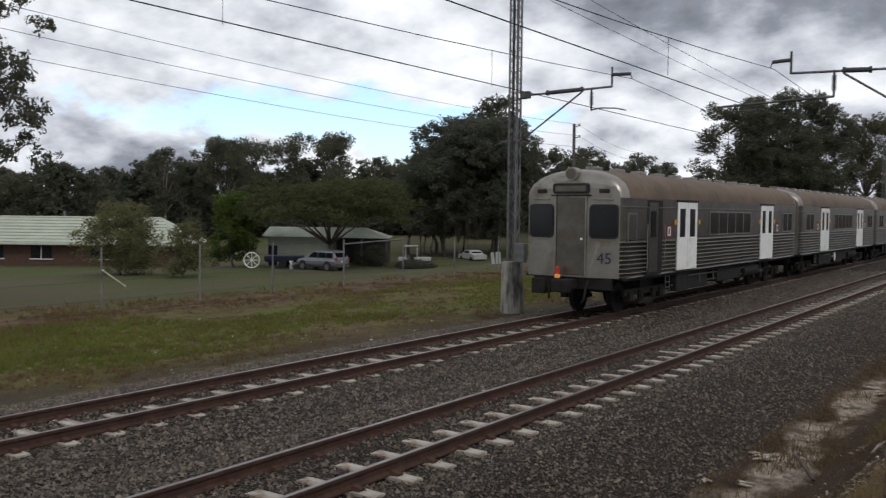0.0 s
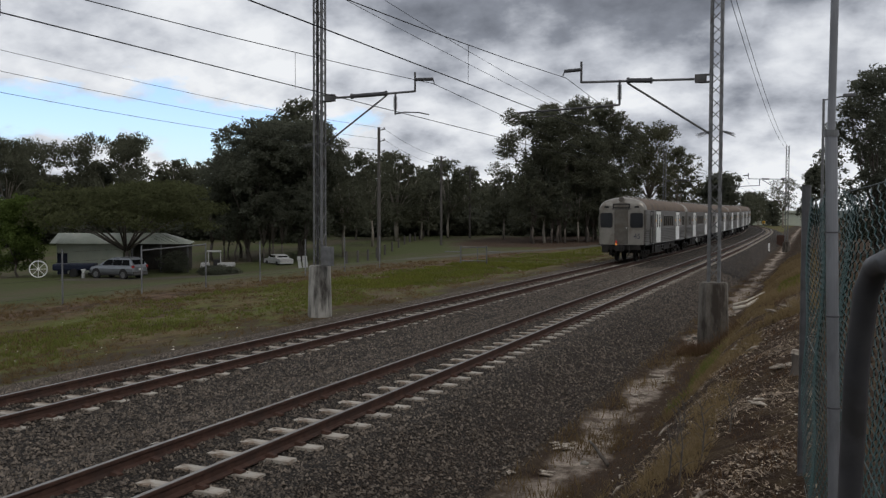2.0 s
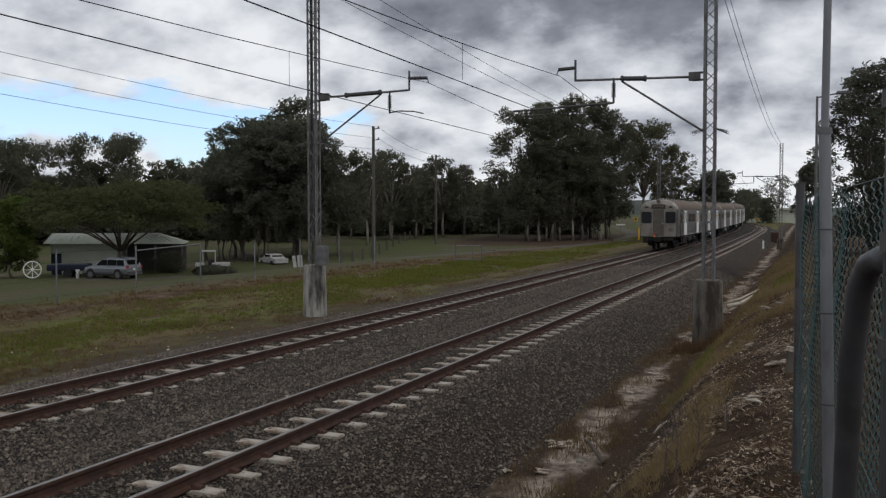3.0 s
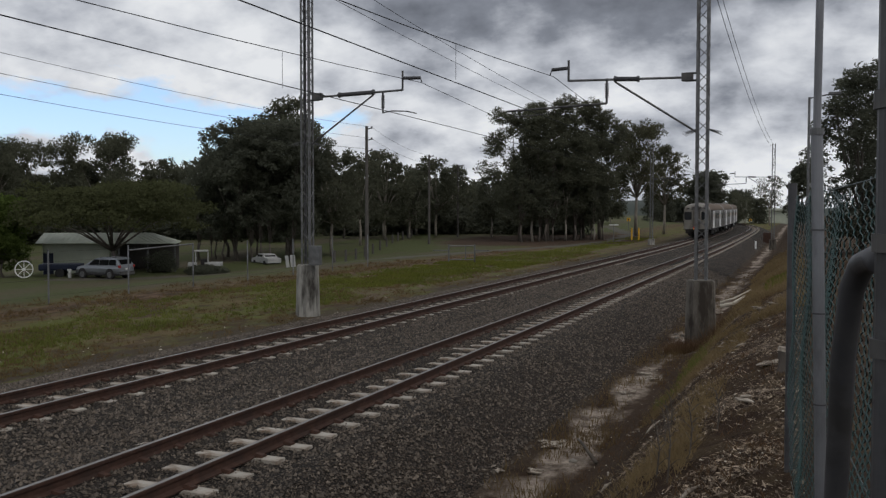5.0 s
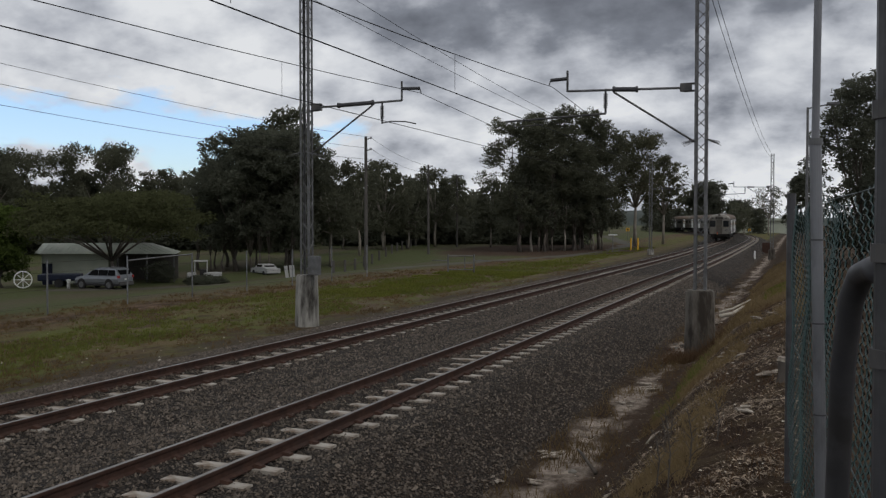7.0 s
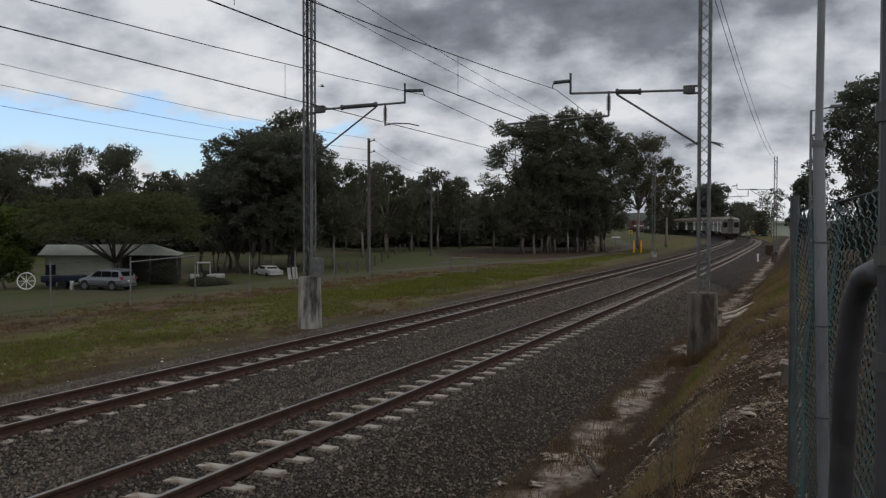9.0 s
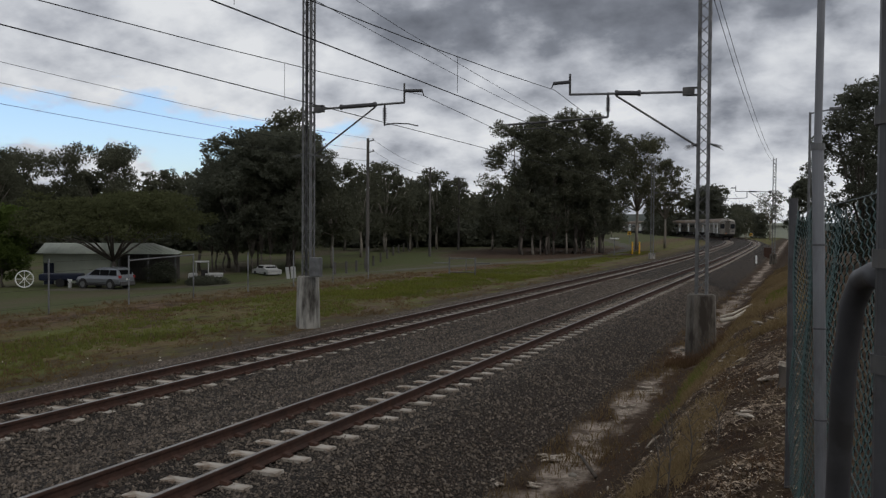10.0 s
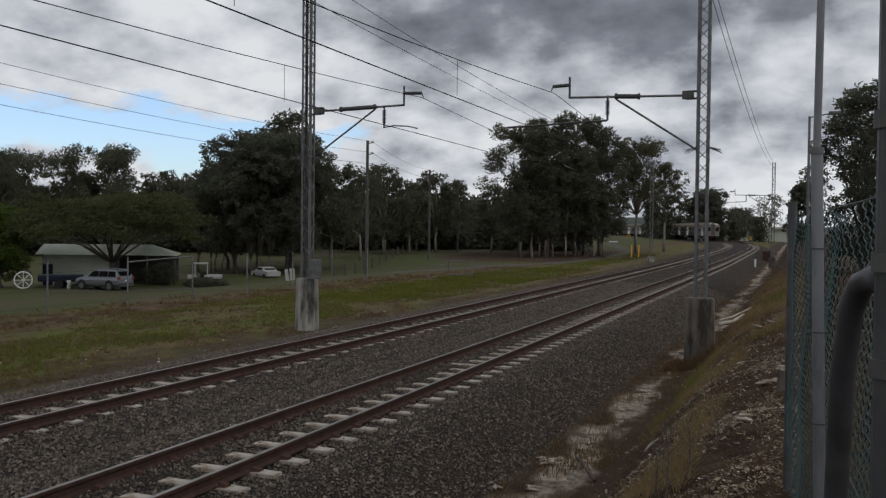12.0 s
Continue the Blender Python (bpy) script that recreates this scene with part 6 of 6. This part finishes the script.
def shed():
    c = Vector((-53.0, 59.6, height(-53, 59) - 0.32))
    t = thing("shed", Matrix.Translation(c) @ pose(0, 0, 0, 0, 0, 34.5), "low pale green shed with an open carport", "shed")
    part("wall", boxes((-4.9, 0.1, -2.2, 3.2, -0.3, 2.65)), M["paletin"], t)
    bm = bmesh.new()
    lo = [bm.verts.new(p) for p in ((-5.3, -3.0, 2.70), (5.4, -3.0, 2.62), (5.4, 3.8, 2.62), (-5.3, 3.8, 2.70))]
    hi = [bm.verts.new(p) for p in ((-5.3, 0.6, 3.45), (3.2, 0.6, 3.45))]
    for f in ((lo[0], lo[1], hi[1], hi[0]), (lo[1], lo[2], hi[1]), (lo[2], lo[3], hi[0], hi[1]), (lo[3], lo[0], hi[0]), (lo[3], lo[2], lo[1], lo[0])):
        bm.faces.new(f)
    roof = part("roof", bm, M["rooftile"], t, "weathered pale sheet roof")
    bm = bmesh.new()
    for i in range(24):
        x = -5.2 + i * 0.43
        tube(bm, (x, -3.0, 2.73 - 0.0075 * i * 0.43), (max(x - (0 if x < 3 else 2.0), -5.2) if x > 3.0 else x, 0.6, 3.47), 0.02, seg=4)
    tagged(part("roof_rib", bm, M["rooftile"], roof), kind="stuff")
    for x in (0.9, 3.1, 5.2):
        part("post", boxes((x - 0.06, x + 0.06, -2.9, -2.78, -0.3, 2.62)), M["galv"], t)
    part("back_wall", boxes((0.1, 5.2, 3.0, 3.15, -0.3, 2.6)), M["pole"], t)
    part("side_door", boxes((-4.85, -4.1, -2.25, -2.19, -0.1, 1.9)), M["blue"], t, "blue tarpaulin over a doorway")
    h = tree(-47.6, 59.3, 1.7, 2.8, "bush", 140, "clipped dark green hedge beside a carport", leaf=0.14, amount=0.5, name="hedge")
    set_leaves(h, "dense")


def suv():
    z = height(-47.2, 52.3)
    ang = 181
    t = thing("parked_car", pose(-47.2, 52.3, z, 0, 0, ang), "silver estate car parked on the grass by a shed", "car", "parked vehicles")
    def slab(prof, y0, y1):
        bm = bmesh.new()
        rows = [[bm.verts.new((x, y, zz)) for x, zz, y in [(x, zz, e * (y0 if zz < 1.2 else y1)) for x, zz in prof]] for e in (-1, 1)]
        for i in range(len(prof)):
            j = (i + 1) % len(prof)
            bm.faces.new((rows[0][i], rows[0][j], rows[1][j], rows[1][i]))
        bm.faces.new(rows[0])
        bm.faces.new(rows[1][::-1])
        return bm
    # the body's stations from tail to nose: x, underside, shoulder, half width
    st = [(-2.36, 0.50, 0.92, 0.70), (-2.28, 0.36, 1.06, 0.86), (-1.9, 0.34, 1.08, 0.92), (-0.6, 0.34, 1.08, 0.93), (0.9, 0.34, 1.06, 0.92), (1.6, 0.34, 1.0, 0.90), (2.1, 0.36, 0.90, 0.84), (2.36, 0.42, 0.72, 0.68)]
    bm = bmesh.new()
    rings = []
    for x, lo, hi, w in st:
        half = [(0.90 * w, lo), (0.99 * w, lo + 0.30 * (hi - lo)), (w, lo + 0.62 * (hi - lo)), (0.965 * w, lo + 0.80 * (hi - lo)), (0.88 * w, hi)]
        rings.append([bm.verts.new((x, y, zz)) for y, zz in half] + [bm.verts.new((x, -y, zz)) for y, zz in half[::-1]])
    for q, w in zip(rings, rings[1:]):
        for i in range(10):
            bm.faces.new((q[i], q[(i + 1) % 10], w[(i + 1) % 10], w[i]))
    bm.faces.new(rings[0])
    bm.faces.new(rings[-1][::-1])
    part("body", bm, M["silver"], t)
    part("cabin", slab([(-2.30, 1.04), (-2.14, 1.34), (-1.92, 1.60), (-1.3, 1.67), (-0.5, 1.69), (0.05, 1.62), (1.25, 1.04)], 0.86, 0.70), M["silver"], t)
    for s in (-1, 1):
        for x0, x1 in ((-2.02, -1.27), (-1.20, -0.30), (-0.23, 0.60)):
            bm = bmesh.new()
            v = [bm.verts.new((x, s * (0.885 if zz < 1.2 else 0.765), zz)) for x, zz in ((x0, 1.08), (x1 + (0.2 if x1 > 0.4 else 0), 1.08), (x1 - (0.28 if x1 > 0.4 else 0), 1.50), (x0 + (0.12 if x0 < -1.9 else 0), 1.50))]
            bm.faces.new(v)
            r = bmesh.ops.extrude_face_region(bm, geom=list(bm.faces))
            bmesh.ops.translate(bm, vec=(0, s * -0.03, 0), verts=[q for q in r["geom"] if isinstance(q, bmesh.types.BMVert)])
            part("side_window", bm, M["carglass"], t)
        for x in (-1.4, 1.42):
            part("wheel_arch", disc(bmesh.new(), (x, s * 0.84, 0.40), (0, 1, 0), 0.42, 0.18, 20), M["rubber"], t)
            w = bmesh.new()
            disc(w, (x, s * 0.83, 0.34), (0, 1, 0), 0.34, 0.22, 20)
            wh = part("wheel", w, M["rubber"], t)
            part("rim", disc(bmesh.new(), (x, s * 0.935, 0.34), (0, 1, 0), 0.23, 0.05, 16), M["galv"], wh)
        part("tail_light", boxes((-2.38, -2.2, *sorted((s * 0.70, s * 0.86)), 0.88, 1.08)), M["red"], t)
    part("rear_window", boxes((-2.25, -2.05, -0.6, 0.6, 1.14, 1.5)), M["carglass"], t)
    part("plate", boxes((-2.40, -2.36, -0.2, 0.2, 0.72, 0.84)), M["white"], t)
    for s in (-1, 1):
        part("roof_rail", boxes((-1.8, -0.2, *sorted((s * 0.62, s * 0.66)), 1.66, 1.70)), M["galv"], t)
    part("lower_trim", boxes((-2.3, 2.3, -0.9, 0.9, 0.26, 0.42), bevel=0.03), M["rubber"], t)
    part("bumper", boxes((-2.42, -2.3, -0.8, 0.8, 0.32, 0.6), bevel=0.03), M["darksteel"], t)
    t.scale = (0.87, 0.94, 0.92)


def small_vehicles():
    z = height(-44.3, 60.5)
    t = thing("utility_buggy", pose(-44.3, 60.5, z, 0, 0, 215), "white utility buggy with a roof frame, parked in grass", "vehicle", "parked vehicles")
    part("tray", boxes((-1.3, 0.1, -0.6, 0.6, 0.55, 0.85), bevel=0.04), M["oldwhite"], t)
    part("bonnet", boxes((0.7, 1.4, -0.55, 0.55, 0.45, 0.85), bevel=0.08), M["oldwhite"], t)
    part("canopy", boxes((-0.2, 0.9, -0.62, 0.62, 1.72, 1.82), bevel=0.03), M["oldwhite"], t)
    for x in (-0.15, 0.8):
        for y in (-0.56, 0.56):
            part("canopy_post", tube(bmesh.new(), (x, y, 0.6), (x, y, 1.75), 0.035, seg=6), M["oldwhite"], t)
    part("seat", boxes((-0.1, 0.4, -0.5, 0.5, 0.5, 1.1), bevel=0.06), M["rubber"], t)
    for x in (-0.85, 1.0):
        for y in (-0.55, 0.55):
            part("wheel", disc(bmesh.new(), (x, y, 0.3), (0, 1, 0), 0.3, 0.2, 14), M["rubber"], t)
    z = height(-45.4, 71.0) - 0.12
    t = thing("parked_car", pose(-45.4, 71.0, z, 0, 0, 147), "white sedan parked in long grass by the wood", "car", "parked vehicles")
    bm = bmesh.new()
    prof = [(-2.2, 0.3), (-2.25, 0.85), (-1.3, 0.95), (-0.75, 1.38), (0.5, 1.40), (1.15, 0.92), (2.15, 0.80), (2.25, 0.3)]
    rows = [[bm.verts.new((x, y * (1 if zz < 1 else 0.82), zz)) for x, zz in prof] for y in (-0.82, 0.82)]
    for i in range(len(prof) - 1):
        bm.faces.new((rows[0][i], rows[0][i + 1], rows[1][i + 1], rows[1][i]))
    bm.faces.new(rows[0])
    bm.faces.new(rows[1][::-1])
    t.scale = (0.8, 0.8, 0.72)
    part("body", bm, M["oldwhite"], t)
    part("rear_window", boxes((-1.16, -0.98, -0.6, 0.6, 1.0, 1.24)), M["carglass"], t)
    for s in (-1, 1):
        part("side_window", boxes((-0.75, 0.55, *sorted((s * 0.70, s * 0.79)), 1.0, 1.3)), M["glass"], t)
        for x in (-1.35, 1.35):
            part("wheel", disc(bmesh.new(), (x, s * 0.76, 0.3), (0, 1, 0), 0.3, 0.2, 16), M["rubber"], t)
    # wagon wheel ornament
    z = height(-52.6, 50.1)
    t = thing("wagon_wheel", pose(-52.6, 50.1, z + 0.62, 90, 0, 40), "white wagon wheel ornament standing in a garden", "wheel")
    bm = bmesh.new()
    pipe(bm, [(0.6 * math.cos(a), 0.6 * math.sin(a), 0) for a in np.linspace(0, 2 * math.pi, 25)], 0.045, 6)
    part("rim", bm, M["white"], t)
    part("hub", disc(bmesh.new(), (0, 0, 0), (0, 0, 1), 0.1, 0.14, 12), M["white"], t)
    for i in range(8):
        a = i * math.pi / 4
        part("spoke", tube(bmesh.new(), (0.08 * math.cos(a), 0.08 * math.sin(a), 0), (0.58 * math.cos(a), 0.58 * math.sin(a), 0), 0.025, seg=6), M["white"], t)
    z = height(-51.5, 52.6)
    t = thing("trailer", pose(-51.5, 52.6, z, 0, 0, 34), "dark blue covered trailer parked by a shed", "trailer", "parked vehicles")
    part("cover", boxes((-1.5, 1.5, -0.8, 0.8, 0.5, 1.0), bevel=0.12), M["blue"], t)
    for y in (-0.8, 0.8):
        part("wheel", disc(bmesh.new(), (0, y, 0.32), (0, 1, 0), 0.32, 0.2, 14), M["rubber"], t)
    part("drawbar", tube(bmesh.new(), (1.4, 0, 0.55), (2.6, 0, 0.5), 0.05, seg=6), M["darksteel"], t)
    x, y = -49.6, 51.4
    t = thing("garden_ornament", Matrix.Translation((x, y, height(x, y))), "small white urn on a pedestal by a shed", "ornament")
    part("pedestal", boxes((-0.09, 0.09, -0.09, 0.09, 0, 0.4), bevel=0.02), M["oldwhite"], t)
    part("urn", pipe(bmesh.new(), [(0, 0, 0.39), (0, 0, 0.46), (0, 0, 0.58), (0, 0, 0.66)], [0.05, 0.09, 0.15, 0.16], 12), M["white"], t)
    x, y = -43.2, 59.0
    set_leaves(tree(x, y, 0.5, 3.4, "bush", 141, "low dark green shrub before a parked buggy", leaf=0.14, name="shrub"), "dense")
    for x, y, w, tilt in ((-36.9, 60.8, 0.13, 8), (-36.55, 61.0, 0.2, 5)):
        bm = box(bmesh.new(), -w, w, -0.03, 0.03, -0.04, 0.95, 0.01, pose(x, y, height(x, y), 0, -tilt, 10))
        tagged(part("board", bm, M["oldwhite"]), "white board leaning in the grass", "board", "white boards")


def lineside():
    def on(x, y):
        return Vector((x, y, height(x, y)))
    for x, y in ((-18.6, 108.0), (-17.85, 108.5)):
        p = on(x, y)
        tagged(part("marker_post", tube(bmesh.new(), p, p + Vector((0, 0, 1.45)), 0.09, seg=10), M["yellow"]), "yellow marker post beside the line", "post", "yellow posts")
    p = on(-19.2, 100)
    t = thing("sign_post", Matrix.Translation(p), "thin post with a white cross board", "post")
    part("pole", tube(bmesh.new(), (0, 0, -0.1), (0, 0, 2.0), 0.04, seg=6), M["galv"], t)
    part("cross_board", boxes((-0.5, 0.5, -0.03, 0.03, 1.9, 2.02)), M["white"], t)
    for x, y, zz, w in ((-26.0, 148.0, 1.5, 0.27), (-9.8, 200.0, 0.9, 0.26)):
        t = thing("speed_board", Matrix.Translation(on(x, y)), "small square yellow sign with a dark centre on a post", "sign", "yellow signs")
        part("pole", tube(bmesh.new(), (0, 0, -0.1), (0, 0, zz + w), 0.04, seg=6), M["galv"], t)
        b = part("board", boxes((-w, w, -0.02, 0.02, zz, zz + 2 * w)), M["yellow"], t)
        part("centre", boxes((-w / 2, w / 2, -0.03, -0.021, zz + w / 2, zz + 1.5 * w)), M["rubber"], b)
    p = on(-4.0, 92.0)
    tagged(part("distance_post", boxes((p.x - 0.08, p.x + 0.08, p.y - 0.05, p.y + 0.05, p.z - 0.1, p.z + 0.8)), M["white"]), "short white post beside the track", "post")
    p = on(-3.6, 112.0)
    tagged(part("signal_case", boxes((p.x - 0.45, p.x + 0.45, p.y - 0.3, p.y + 0.3, p.z - 0.1, p.z + 1.2), bevel=0.04), M["rail"]), "rusty brown cabinet beside the track", "cabinet")
    p = on(0.27, 42.0)
    t = thing("street_lamp", Matrix.Translation(p), "grey street lamp behind the fence", "street lamp")
    part("pole", tube(bmesh.new(), (0, 0, -0.2), (0, 0, 6.9), 0.07, 0.05, 8), M["galv"], t)
    part("lamp_arm", tube(bmesh.new(), (0, 0, 6.85), (0.85, 0, 7.0), 0.03, seg=6), M["galv"], t)
    part("lamp_head", boxes((0.75, 1.25, -0.12, 0.12, 6.95, 7.08), bevel=0.03), M["galv"], t)
    t = thing("long_shed", pose(-13.0, 262, height(-13, 262), 0, 0, 4), "long pale low building beyond the curve", "building")
    part("wall", boxes((-12, 14, 0, 8, -1.5, 3.2)), M["paletin"], t)
    part("roof", boxes((-12.5, 14.5, -0.6, 8.6, 3.2, 4.0), bevel=0.2), M["rooftile"], t)
    road = [(-49.5, 49.0), (-45.3, 52.5), (-41.0, 56.0), (-35.5, 56.5), (-31.0, 57.5), (-28.2, 62.0), (-26.0, 72.0), (-22.0, 90.0), (-20.5, 105.0), (-22.5, 130.0), (-34, 170)]
    patch("road", road, 2.8, M["road"], "narrow grey gravel road beyond the fence", "road", 0.03, 3.0, step=2.0, n_across=8)


BIRD = []


def bird():
    t = thing("bird", Matrix.Translation((-24.4, 37.8, 9.9)), "small dark bird flying over the line", "bird")
    bm = bmesh.new()
    bmesh.ops.create_icosphere(bm, subdivisions=2, radius=0.05)
    bmesh.ops.scale(bm, vec=(0.8, 2.2, 0.8), verts=bm.verts)
    part("body", bm, M["bird"], t, smooth=True)
    part("tail", boxes((-0.03, 0.03, -0.2, -0.09, -0.005, 0.008)), M["bird"], t)
    for s in (-1, 1):
        bm = bmesh.new()
        v = [bm.verts.new(p) for p in ((s * 0.02, 0.05, 0.02), (s * 0.02, -0.05, 0.02), (s * 0.13, -0.03, 0.05), (s * 0.22, -0.05, 0.02), (s * 0.14, 0.04, 0.05))]
        bm.faces.new(v)
        e = bmesh.ops.extrude_face_region(bm, geom=list(bm.faces))
        bmesh.ops.translate(bm, vec=(0, 0, 0.012), verts=[q for q in e["geom"] if isinstance(q, bmesh.types.BMVert)])
        part("wing", bm, M["bird"], t)
    BIRD.append(t)


def hills():
    verts, faces = [], []
    k = 60
    for i in range(k):
        a = radians(70 - 100 * i / (k - 1))
        r = 1500
        h = 26 + 26 * noise.noise((i * 0.16, 0.4, 1.0)) + 10 * noise.noise((i * 0.5, 2.0, 3.0))
        for rr, zz in ((r, -8), (r + 130, h * 0.6), (r + 330, h), (r + 600, -8)):
            verts.append((-rr * math.sin(a), rr * math.cos(a), zz))
    for i in range(k - 1):
        for j in range(3):
            faces.append((i * 4 + j, i * 4 + j + 1, i * 4 + j + 5, i * 4 + j + 4))
    tagged(finish("backdrop", verts, faces, M["hill"], smooth=True), "low wooded hills on the horizon", "hills", kind="structure")


ground()
hills()
ballast_bed()
lineside()
overhead()
power_poles()
train()
trees()
gable_roof_house()
shed()
suv()
small_vehicles()
bird()
paddock_fences()
chain_link_fence()
ditch_things()
ground_cover()
ballast_stones()
track(FAR, "narrow-gauge railway track on concrete sleepers under the train", -9.75, 0.83)
track(NEAR, "empty narrow-gauge railway track on pale concrete sleepers", -9.75, 0.95)
motions()
